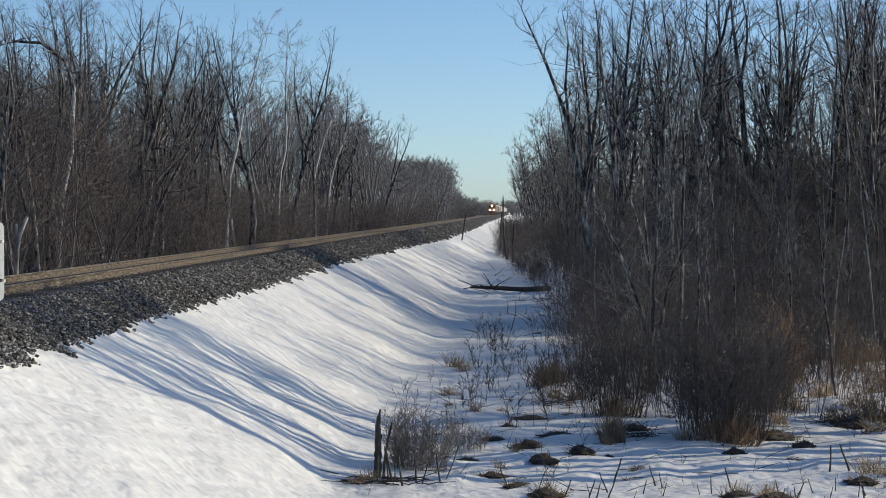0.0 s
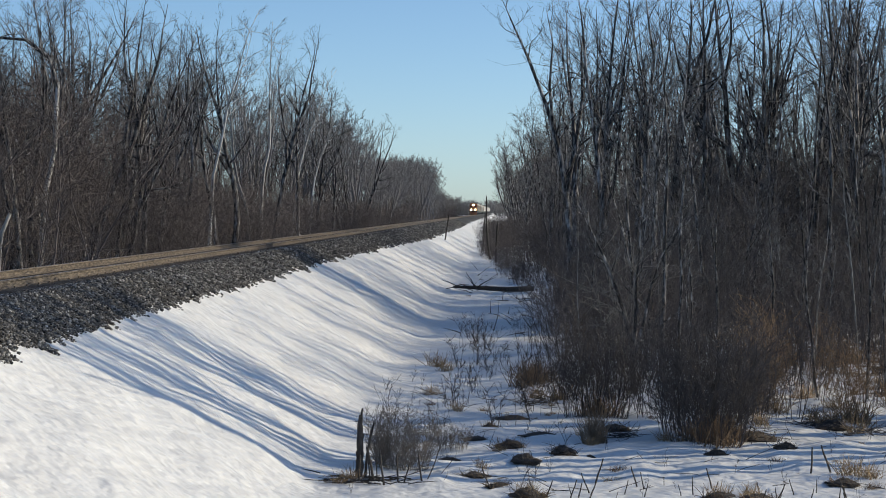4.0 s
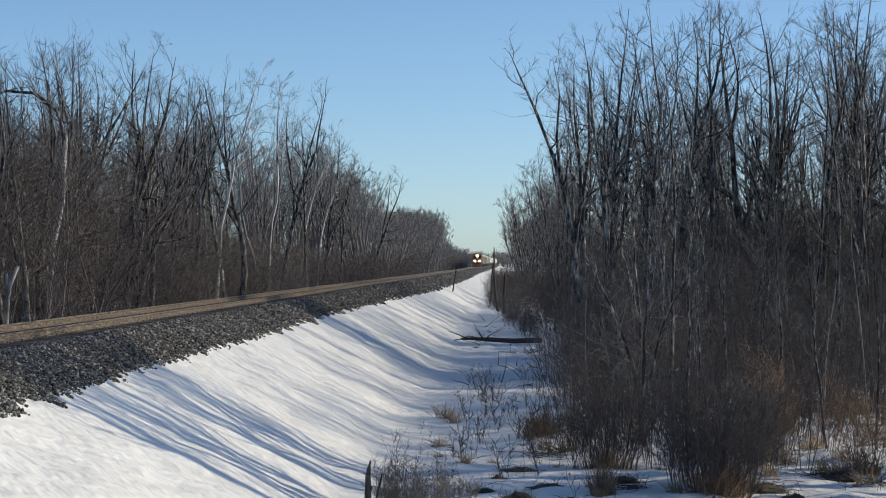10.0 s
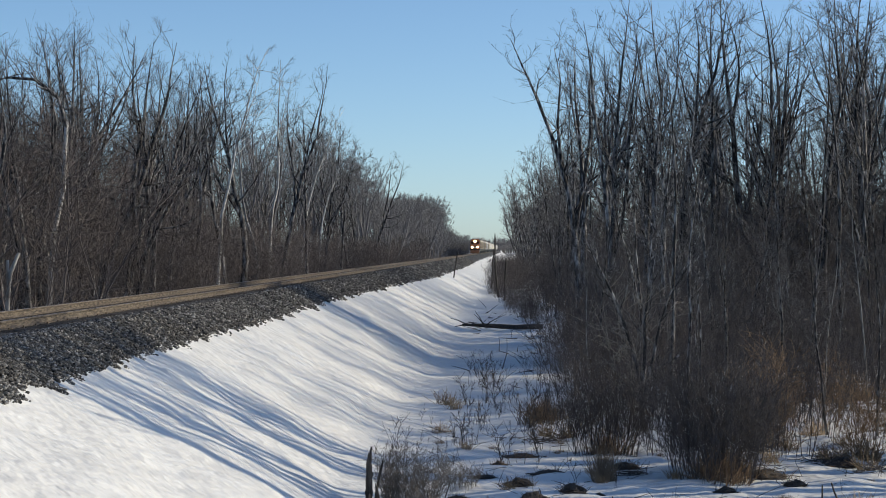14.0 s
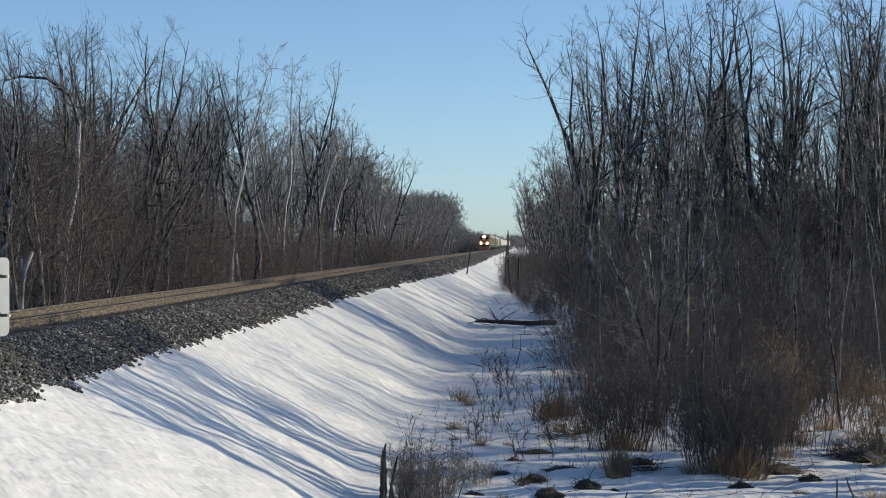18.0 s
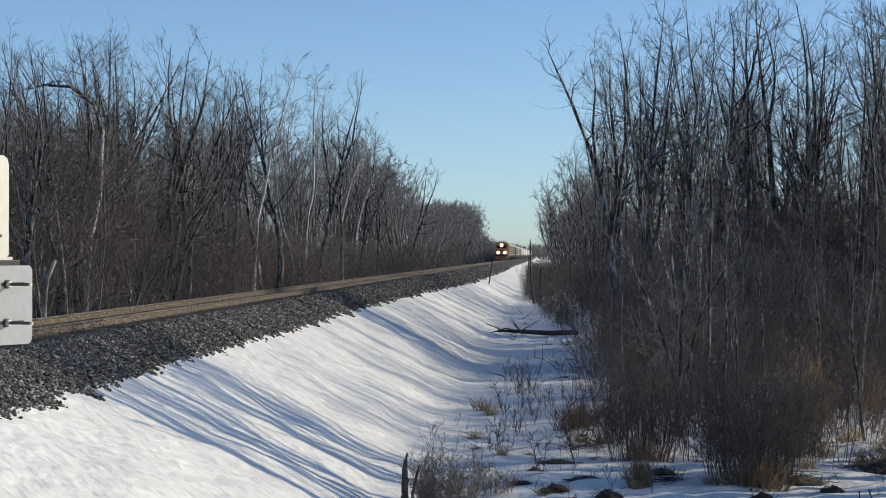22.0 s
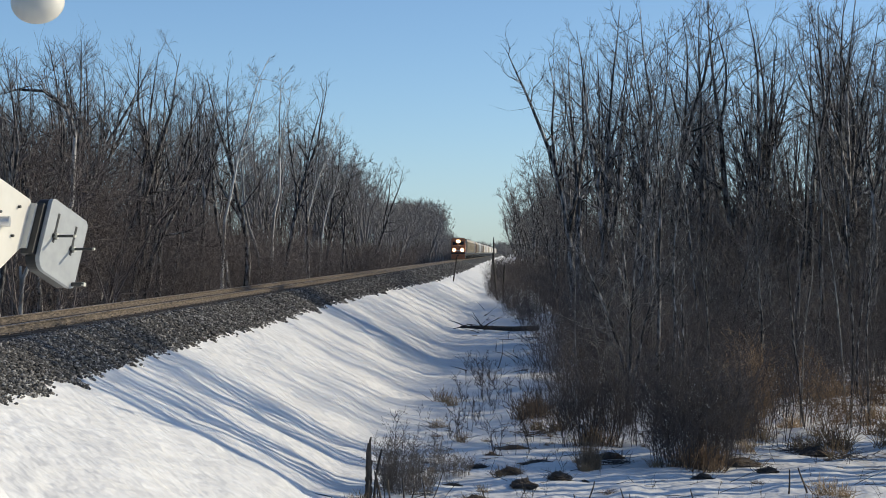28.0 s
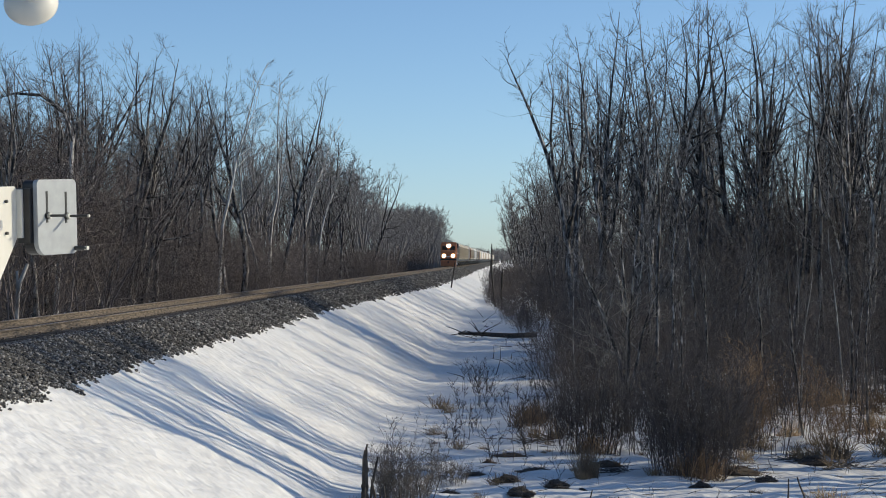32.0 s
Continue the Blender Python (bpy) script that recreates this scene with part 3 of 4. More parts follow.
def right_wood():
    rng = random.Random(33)
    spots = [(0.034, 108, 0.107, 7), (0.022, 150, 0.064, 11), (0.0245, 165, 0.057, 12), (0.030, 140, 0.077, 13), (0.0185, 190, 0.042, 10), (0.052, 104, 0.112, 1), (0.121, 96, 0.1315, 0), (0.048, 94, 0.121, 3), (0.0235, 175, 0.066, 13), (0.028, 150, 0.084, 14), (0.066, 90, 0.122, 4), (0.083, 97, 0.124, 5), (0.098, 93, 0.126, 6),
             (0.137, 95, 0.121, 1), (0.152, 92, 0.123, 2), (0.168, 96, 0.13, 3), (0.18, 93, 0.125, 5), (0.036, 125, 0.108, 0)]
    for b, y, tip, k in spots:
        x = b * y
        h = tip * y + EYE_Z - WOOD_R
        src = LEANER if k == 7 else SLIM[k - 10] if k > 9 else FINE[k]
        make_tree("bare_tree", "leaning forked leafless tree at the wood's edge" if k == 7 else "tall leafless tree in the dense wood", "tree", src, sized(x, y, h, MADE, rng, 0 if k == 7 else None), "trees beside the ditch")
    n = 0
    while n < 120:
        y = 60 + 130 * rng.random() ** 1.2
        x = rng.uniform(1.8, 40)
        b = x / y
        if b > 0.27 or (y < 95 and b < 0.036) or x < 3.6:
            continue
        h = min(18.0, level(TOPS_RIGHT, b) * y * (rng.uniform(0.5, 0.8) if n % 3 else rng.uniform(0.75, 0.98)) + EYE_Z - WOOD_R)
        pale = n % 13 == 4 and y > 95
        make_tree("bare_tree", "slim leafless tree in the dense wood", "tree", (SLIM_PALE if pale else SLIM[n % 5] if y < 80 or n % 3 == 0 else FINE[n % 7]), sized(x, y, max(h, 6), MADE, rng), "trees of the dense wood")
        n += 1
    for k in range(18):
        c, y = 0.115 + 0.0055 * k + rng.uniform(-0.003, 0.003), rng.uniform(88, 135)
        h = level(TOPS_RIGHT, c) * y * rng.uniform(0.72, 0.98) + EYE_Z - WOOD_R
        make_tree("bare_tree", "tall leafless tree in the dense wood", "tree", FINE[k % 7], sized(c * y, y, min(h, 18), MADE, rng), "trees of the dense wood")
    n, far = 0, []
    while n < 140:
        y = 180 + 620 * rng.random() ** 1.3
        x = (6.0 if y < 260 else 2.6) + 30 * rng.random() ** 1.5
        h = min(16.5, level(TOPS_RIGHT, x / y) * y * rng.uniform(0.8, 1.0) + EYE_Z - WOOD_R)
        far.append((VERY_FAR[n % 4] if y > 330 else COARSE[n % 5], sized(x, y, max(h, 7), MADE, rng)))
        n += 1
    joined_wood("far_wood", "leafless dark wood beside the ditch in the distance", far, [BARK, TWIG])
    for k in range(6):
        y = 42 + 2.6 * k + rng.uniform(-0.4, 0.4)
        x = max(0.205 * y + 0.8, 36 * 0.22) + rng.uniform(0, 3.5)
        make_tree("bare_tree", "slim leafless tree of the wood beside the road", "tree", SLIM[k % 5], sized(x, y, rng.uniform(6, 10), MADE, rng), "trees beside the road")
    for k in range(13):
        x = rng.uniform(12.2, 16.0)
        y = 37.7 + 0.23 * (x + 5) + 0.75 * k + rng.uniform(-0.25, 0.25)
        make_tree("bare_tree", "leafless tree of the wood beside the road", "tree", STOUT[k % 4], sized(x, y, rng.uniform(14.5, 18), MADE, rng), "trees beside the road")
    # the wood goes on beside and behind the eye, and shades the snow
    n = 0
    while n < 42:
        y = rng.uniform(49, 105)
        x = rng.uniform(12, 36)
        if x < 0.2 * y + 3.8 or y < 45 + 0.23 * (x + 4):
            continue
        make_tree("bare_tree", "leafless tree of the wood beside the road", "tree", (STOUT[n % 4] if n % 3 == 0 else SLIM[n % 5]), sized(x, y, rng.uniform(11, 17), MADE, rng), "trees beside the road")
        n += 1


def arched_birch():
    t = thing("birch_tree", "broken white-barked birch with a dark limb arching over", "tree")
    d = 92.0
    def at(b, s):
        return Vector((b * d, d, EYE_Z + s * d))
    tr, lm, tw = Tubes(), Tubes(), Tubes()
    stem = [at(-0.2235, -0.05), at(-0.2195, 0.007), at(-0.215, 0.028), at(-0.2142, 0.048), at(-0.2134, 0.061)]
    tr.add(stem, [0.13, 0.12, 0.11, 0.10, 0.085], 8)
    limb = [at(-0.2134, 0.058), at(-0.2155, 0.066), at(-0.2183, 0.073), at(-0.229, 0.0813), at(-0.2426, 0.0822), at(-0.25, 0.080)]
    lm.add(limb, [0.10, 0.095, 0.09, 0.08, 0.06, 0.03], 6)
    rng = random.Random(4)
    for k in range(26):
        p, dd = along(limb, rng.uniform(0.2, 1.0))
        bp = bent(rng, p, Vector((rng.uniform(-0.6, 0.3), rng.uniform(-0.5, 0.5), rng.uniform(0.0, 1.0))), rng.uniform(0.6, 2.2), 3, 0.15, 0.05)
        tw.add(bp, [0.03, 0.022, 0.014, 0.008], 4)
        for _ in range(5):
            q, d2 = along(bp, rng.uniform(0.2, 1.0))
            tw.add([q, q + side_way(rng, d2, 0.7) * rng.uniform(0.3, 0.8)], [0.008, 0.005], 3)
    for nm, tb, mat in (("trunk", tr, BARK_PALE), ("limb", lm, BARK), ("crown", tw, TWIG)):
        o = new(nm, tb.mesh(nm, mat))
        o.parent = t
    d = 79.0
    s = thing("birch_snag", "short broken white birch snag in the thicket", "tree")
    tr = Tubes()
    tr.add([at(-0.2430, -0.05), at(-0.2415, -0.018), at(-0.2405, -0.012), at(-0.2365, -0.0025)], [0.10, 0.095, 0.09, 0.07], 7)
    tr.add([at(-0.2418, -0.016), at(-0.242, -0.006)], [0.06, 0.05], 6)
    o = new("trunk", tr.mesh("trunk", BARK_PALE))
    o.parent = s


left_wood()
right_wood()
arched_birch()


# ---- brush ----
def brush_mesh(seed, height, stems, spread, mat, twigs=5, thin=0.006, name="shrub", stout=1.0):
    rng = random.Random(seed)
    t = Tubes()
    tw = Tubes() if name == "shrub" else t
    for _ in range(stems):
        a, r = rng.uniform(0, math.tau), spread * rng.random() ** 0.6
        splay = 0.4 if name == "shrub" else 0.25
        w = Vector((math.cos(a) * splay * rng.random(), math.sin(a) * splay * rng.random(), 1))
        h = height * rng.uniform(0.5, 1.0)
        p = bent(rng, Vector((math.cos(a) * r * 0.5, math.sin(a) * r * 0.5, -0.1)), w, h, 4, 0.11 if name == "shrub" else 0.19, 0.03)
        r0 = max(thin, h * rng.uniform(0.0028, 0.0048) * stout)
        t.add(p, [r0, r0 * 0.85, r0 * 0.7, r0 * 0.55, thin * 0.6], 4)
        for k in range(twigs):
            q, d = along(p, rng.uniform(0.2, 1.0))
            w2 = side_way(rng, d, rng.uniform(0.5, 1.4))
            w2.z += 0.10 if name == "shrub" else 0.0
            l2 = h * rng.uniform(0.12, 0.32)
            tp = bent(rng, q, w2, l2, 2, 0.14, 0.06)
            tw.add(tp, [thin, thin * 0.8, thin * 0.5], 3)
            for _ in range(3):
                q3, d3 = along(tp, rng.uniform(0.1, 1))
                tw.add([q3, q3 + side_way(rng, d3, rng.uniform(0.4, 1.2)) * l2 * rng.uniform(0.3, 0.65)], [thin * 0.75, thin * 0.4], 3)
    return (t.mesh("stems", mat), tw.mesh("twigs", mat)) if name == "shrub" else t.mesh(name, mat)


SHRUBS = [brush_mesh(100 + k, 3.2, 20, 1.7, BRUSH_GREY if k % 2 else BRUSH, 9, 0.0055) for k in range(6)]
SAPLINGS = [brush_mesh(120 + k, 6.5, 11, 2.2, BRUSH, 15, 0.010, "thicket") for k in range(5)]
SAPLINGS_GREY = [brush_mesh(140 + k, 6.0, 11, 2.0, BRUSH_GREY, 14, 0.009, "thicket") for k in range(4)]
DENSE = brush_mesh(160, 3.1, 110, 2.0, BRUSH_GREY, 8, 0.006)


def put(name, me, x, y, s, rng, label, category, group="", kind="", up=1.0, sink=0.0):
    o = new(name, None if isinstance(me, tuple) else me)
    if isinstance(me, tuple):
        for nm, part_mesh in zip(("stem_clump", "twig_mass"), me):
            piece = new(nm, part_mesh)
            piece.parent = o
            tagged(piece, kind="stuff")
    o.matrix_basis = Matrix.Translation((x, y, land(x, y) - sink)) @ pose(0, 0, 0, rng.uniform(-4, 4), rng.uniform(-4, 4), rng.uniform(0, 360)) @ Matrix.Diagonal((s, s, s * up, 1))
    return tagged(o, label, category, group, kind)


def brush():
    rng = random.Random(7)
    # front bushes of the right side, standing in the snow
    for b, y, s, me in ((0.102, 44.5, 0.88, DENSE), (0.098, 46.0, 0.92, DENSE), (0.089, 46, 0.85, SHRUBS[1]), (0.117, 48, 0.8, SHRUBS[3]), (0.046, 50, 0.8, DENSE), (0.03, 53, 0.6, SHRUBS[1]),
                        (0.06, 52, 0.95, SHRUBS[5]), (0.073, 50, 0.9, SHRUBS[1]), (0.13, 50, 0.95, SHRUBS[3]), (0.15, 54, 0.9, SHRUBS[5]), (0.176, 53, 0.9, SHRUBS[3])):
        put("shrub", me, b * y, y, s, rng, "leafless grey-brown shrub rooted in the snow", "shrub", "shrubs at the wood's edge")
    n = 0
    while n < 84:
        y = 52 + 45 * rng.random() ** 1.1
        x = rng.uniform(-0.2, 22)
        if x / y > 0.225 or x / y < level([(50, 0.036), (65, 0.027), (85, 0.016), (100, 0.008)], y):
            continue
        if (x / y > 0.105 and y < 72 and rng.random() < 0.68) or (y < 64 and rng.random() < 0.75):
            continue
        put("shrub", SHRUBS[n % 6], x, y, rng.uniform(0.75, 1.35), rng, "leafless brown shrub of the undergrowth", "shrub", "undergrowth shrubs")
        n += 1
    n = 0
    while n < 66:
        y = rng.uniform(66, 150)
        x = rng.uniform(4.6, 30)
        if x / y > 0.24:
            continue
        put("sapling_thicket", SAPLINGS_GREY[n % 4], x, y, rng.uniform(0.75, 1.25), rng, "thicket of leafless grey saplings", "thicket", kind="stuff")
        n += 1
    n = 0
    while n < 70:
        y = rng.uniform(95, 200)
        x = rng.uniform(5, 40)
        put("sapling_thicket", SAPLINGS_GREY[n % 4], x, y, rng.uniform(0.9, 1.6), rng, "thicket of leafless grey saplings", "thicket", kind="stuff")
        n += 1
    n = 0
    while n < 40:
        y = 130 + 400 * rng.random()
        x = rng.uniform(3.2, 5.4) if y < 220 else rng.uniform(2.2, 5.0)
        put("sapling_thicket", SAPLINGS_GREY[n % 4], x, y, rng.uniform(0.35, 0.55) + 0.08 * max(0, x), rng, "thicket of leafless grey saplings", "thicket", kind="stuff")
        n += 1
    n = 0
    while n < 190:
        y = 78 + 330 * rng.random() ** 1.3
        x = -18.5 - 14 * rng.random() ** 1.3
        if x / y < -0.3:
            continue
        put("sapling_thicket", SAPLINGS[n % 5], x, y, rng.uniform(0.85, 1.15) * level([(-0.3, 1.75), (-0.215, 1.6), (-0.18, 1.25), (-0.1, 0.95), (-0.05, 0.9)], x / y), rng, "reddish-brown thicket of leafless saplings", "thicket", kind="stuff")
        n += 1
    for n in range(75):
        y = rng.uniform(130, 430)
        c = rng.uniform(-0.25, -0.055)
        if c * y > -23:
            continue
        high = level(TOPS_LEFT, c) * y * (rng.uniform(0.38, 0.55) if c < -0.13 else rng.uniform(0.2, 0.33)) + EYE_Z - WOOD_L
        put("sapling_thicket", SAPLINGS[n % 5], c * y, y, min(1.7, high / 6.5), rng, "reddish-brown thicket of leafless saplings", "thicket", kind="stuff")
    for n in range(120):
        y = rng.uniform(88, 170)
        c = rng.uniform(0.028, 0.24)
        high = level(TOPS_RIGHT, c) * y * rng.uniform(0.30, 0.52) + EYE_Z - WOOD_R
        put("sapling_thicket", SAPLINGS_GREY[n % 4], c * y, y, min(1.5 if c > 0.09 else 0.75, high / 6.0), rng, "thicket of leafless grey saplings", "thicket", kind="stuff")
    n = 0
    while n < 60:
        y = 380 + 560 * rng.random()
        x = -18.5 - 10 * rng.random()
        put("sapling_thicket", SAPLINGS[n % 5], x, y, rng.uniform(0.9, 1.4), rng, "brown thicket of the distant wood", "thicket", kind="stuff")
        n += 1


brush()


def grey_edge():
    """Grey young trees where the wood meets the ditch in the distance."""
    rng = random.Random(51)
    for n in range(44):
        y = rng.uniform(170, 340)
        c = rng.uniform(0.017, 0.034)
        high = level([(0.012, 0.018), (0.016, 0.028), (0.028, 0.045)], c) * y * rng.uniform(0.7, 1.0) + EYE_Z - WOOD_R
        make_tree("young_tree", "grey leafless young tree where the wood meets the ditch", "tree", SLIM[n % 5], sized(c * y, y, high, MADE, rng), "young trees along the ditch")
    for n in range(46):
        y = rng.uniform(230, 520)
        put("sapling_thicket", SHRUBS[n % 6], rng.uniform(-0.0065, 0.012) * y, y, rng.uniform(0.85, 1.5), rng, "low dark brush at the foot of the wood", "thicket", kind="stuff")
    for n in range(24):
        y = rng.uniform(150, 330)
        put("sapling_thicket", SAPLINGS_GREY[n % 4], rng.uniform(0.018, 0.03) * y, y, rng.uniform(0.6, 1.0), rng, "thicket of leafless grey saplings", "thicket", kind="stuff")


grey_edge()


def ditch_brush():
    rng = random.Random(29)
    for n in range(80):
        y = 140 + 420 * rng.random() ** 1.4
        edge = level([(140, 1.0), (160, 0.0), (240, -2.2), (420, -3.6), (600, -4.2)], y)
        x = edge + rng.random() ** 1.3 * (2.2 - edge)
        put("sapling_thicket", SHRUBS[n % 6], x, y, rng.uniform(0.5, 0.85), rng, "low dark brush along the ditch", "thicket", kind="stuff")


ditch_brush()


def far_woods():
    """The wooded horizon beyond the end of the cutting, one mass of thin crowns."""
    rng = random.Random(15)
    t = Tubes()
    for k in range(1500):
        x = rng.uniform(-200, 170)
        y = rng.uniform(2080, 2400)
        h = rng.uniform(9, 17)
        p = Vector((x, y, -3))
        t.add([p, p + Vector((0, 0, h))], [0.25, 0.12], 3)
        for _ in range(16):
            q = p + Vector((0, 0, h * rng.uniform(0.2, 0.9)))
            t.add([q, q + Vector((rng.uniform(-3.5, 3.5), rng.uniform(-3, 3), rng.uniform(1, 4)))], [0.2, 0.1], 3)
    ob = new("far_wood", t.mesh("far_wood", HAZED_BARK))
    tagged(ob, "leafless woodland on the horizon, haze painted into its bark", "woodland", kind="stuff")


far_woods()


# ---- foreground: posts, log, mounds, grass ----
def post_thing(name, label, category, x, y, height, r, lean=(0, 0), seed=1, mat=None, sides=8):
    rng = random.Random(seed)
    t = Tubes()
    pts = bent(rng, Vector((0, 0, -0.3)), Vector((lean[0], lean[1], 1)), height + 0.3, 10, 0.035)
    t.add(pts, [r * (1.12 - 0.028 * i) * rng.uniform(0.9, 1.08) for i in range(10)] + [r * 0.45], sides)
    o = new(name, t.mesh(name, mat or DEADWOOD))
    o.location = (x, y, land(x, y))
    return tagged(o, label, category)


def rotten_post(x, y):
    """A split post, eaten ragged, with a splinter standing at its top."""
    rng = random.Random(3)
    t = Tubes()
    for ox, h, r in ((0.0, 1.14, 0.044), (0.035, 1.26, 0.022), (-0.035, 0.6, 0.03), (0.05, 0.8, 0.026)):
        n = 18
        pts = [Vector((ox + 0.035 * k / n + rng.uniform(-0.012, 0.012), rng.uniform(-0.012, 0.012), -0.3 + (h + 0.3) * k / n)) for k in range(n + 1)]
        radii = [r * rng.uniform(0.6, 1.3) * (1.3 - 0.35 * k / n) for k in range(n + 1)]
        radii[-1] = r * 0.75
        t.add(pts, radii, 9)
    o = new("fence_post", mesh_of("fence_post", t.v, t.f, [DEADWOOD]))
    o.location = (x, y, land(x, y))
    tagged(o, "weathered dark rotting fence post in the snow", "post")


def foreground():
    rng = random.Random(77)
    rotten_post(-2.57, 38.0)
    for x, y, h, r, ln, k in ((-2.43, 37.7, 1.05, 0.024, (0.02, 0), 4), (-2.30, 37.5, 0.62, 0.013, (0.03, 0.05), 5), (-2.17, 37.3, 0.5, 0.010, (-0.03, 0), 6), (-1.80, 37.4, 0.5, 0.018, (-0.03, 0), 7), (-2.52, 37.2, 0.45, 0.016, (0.0, 0), 8), (-1.42, 37.4, 0.72, 0.011, (0.45, 0), 9)):
        post_thing("stake", "thin weathered stake beside a rotting post", "stake", x, y, h, r, ln, k)
    litter = Tubes()
    for k in range(34):
        p = Vector((rng.gauss(-2.35, 0.45), rng.uniform(36.4, 37.6), 0))
        p.z = land(p.x, p.y) + 0.03
        litter.add(bent(rng, p, Vector((rng.choice((-1, 1)), rng.uniform(-0.3, 0.3), rng.uniform(-0.02, 0.15))), rng.uniform(0.2, 0.8), 3, 0.1), [0.011, 0.010, 0.008, 0.004], 5)
    tagged(new("brushwood", litter.mesh("brushwood", DEADWOOD)), "broken dark sticks lying round a rotting post", "branches", kind="stuff")
    post_thing("track_marker", "thin leaning trackside marker stake", "marker post", -6.23, 234, 3.0, 0.07, (0.16, 0), 6)
    for b, y, h, ln in ((-0.0045, 212, 6.6, -0.07), (-0.0082, 262, 5.0, 0.05), (-0.0066, 240, 3.6, 0.03), (-0.0018, 200, 4.0, -0.04)):
        post_thing("old_pole", "dark weathered pole standing at the wood's edge", "pole", b * y, y, h, 0.09, (ln, 0), int(y))
    # fallen trunk with broken limbs
    fallen = thing("fallen_log", "dark fallen trunk with broken limbs lying on snow", "log", at=(-1.6, 125, land(-1, 125) + 0.22))
    t = Tubes()
    t.add(bent(rng, Vector((-1.2, 0, 0.1)), Vector((1, 0.1, 0.02)), 4.9, 6, 0.05), [0.06, 0.10, 0.13, 0.14, 0.15, 0.16, 0.16], 8)
    o = new("trunk", t.mesh("trunk", DEADWOOD))
    o.parent = fallen
    for k in range(11):
        t = Tubes()
        p = Vector((rng.uniform(-1.2, 1.8), 0, 0.1))
        t.add(bent(rng, p, Vector((rng.uniform(-1, 0.4), rng.uniform(-0.8, 0.8), rng.uniform(-0.1, 0.4))), rng.uniform(0.6, 1.7), 4, 0.26), [0.042, 0.034, 0.026, 0.018, 0.008], 5)
        o = new("limb", t.mesh("limb", DEADWOOD))
        o.parent = fallen
    t = Tubes()
    for k in range(64):
        x, y = rng.uniform(-2.0, 2.2), 62 + 114 * rng.random()
        p = Vector((x, y, land(x, y) + 0.05))
        t.add(bent(rng, p, Vector((rng.uniform(-1, 1), rng.uniform(-1, 1), rng.uniform(-0.05, 0.5))), rng.uniform(0.4, 1.7) * (0.6 if y < 80 else 1), 4, 0.1), [r * (0.35 if y < 80 else 0.7) for r in (0.03, 0.027, 0.02, 0.014, 0.007)], 4)
    tagged(new("brushwood", t.mesh("brushwood", DEADWOOD)), "scattered dark fallen branches on the snow", "branches", kind="stuff")


def mound_mesh(seed, mat):
    rng = random.Random(seed)
    bm = bmesh.new()
    bmesh.ops.create_icosphere(bm, subdivisions=4, radius=1)
    off = Vector((seed * 3.1, 0, 0))
    for v in bm.verts:
        n = 1 + 0.45 * noise.noise(v.co * 1.6 + off) + 0.28 * noise.noise(v.co * 4 + off) + 0.26 * noise.noise(v.co * 9 + off)
        v.co *= n
        v.co.z = 0.45 * v.co.z * max(0.15, 1.2 - 0.75 * (v.co.x ** 2 + v.co.y ** 2) ** 0.5)
    me = bpy.data.meshes.new("mound")
    bm.to_mesh(me)
    bm.free()
    me.materials.append(mat)
    me.polygons.foreach_set("use_smooth", [True] * len(me.polygons))
    return me


def tuft_mesh(seed, n, height, spread, mat, droop=0.25, splay=0.4):
    rng = random.Random(seed)
    t = Tubes()
    for _ in range(n):
        a, r = rng.uniform(0, math.tau), spread * rng.random() ** 0.7
        w = Vector((rng.gauss(0, splay), rng.gauss(0, splay), 1))
        h = height * rng.uniform(0.4, 1)
        p = bent(rng, Vector((math.cos(a) * r, math.sin(a) * r, -0.03)), w, h, 3, 0.2, -droop * rng.random())
        t.add(p, [0.006, 0.005, 0.0045, 0.002], 3)
    return t.mesh("grass_tuft", mat)


EARTH = plain("sodden_earth", (0.085, 0.068, 0.054), 0.9, 0.0, 0.4, 9.0, 0.03)


def post_mesh_stub():
    rng = random.Random(8)
    t = Tubes()
    t.add(bent(rng, Vector((0, 0, -0.05)), Vector((0.1, 0.05, 1)), 0.38, 4, 0.08), [0.013, 0.012, 0.011, 0.01, 0.008], 6)
    return t.mesh("stalk", DEADWOOD)


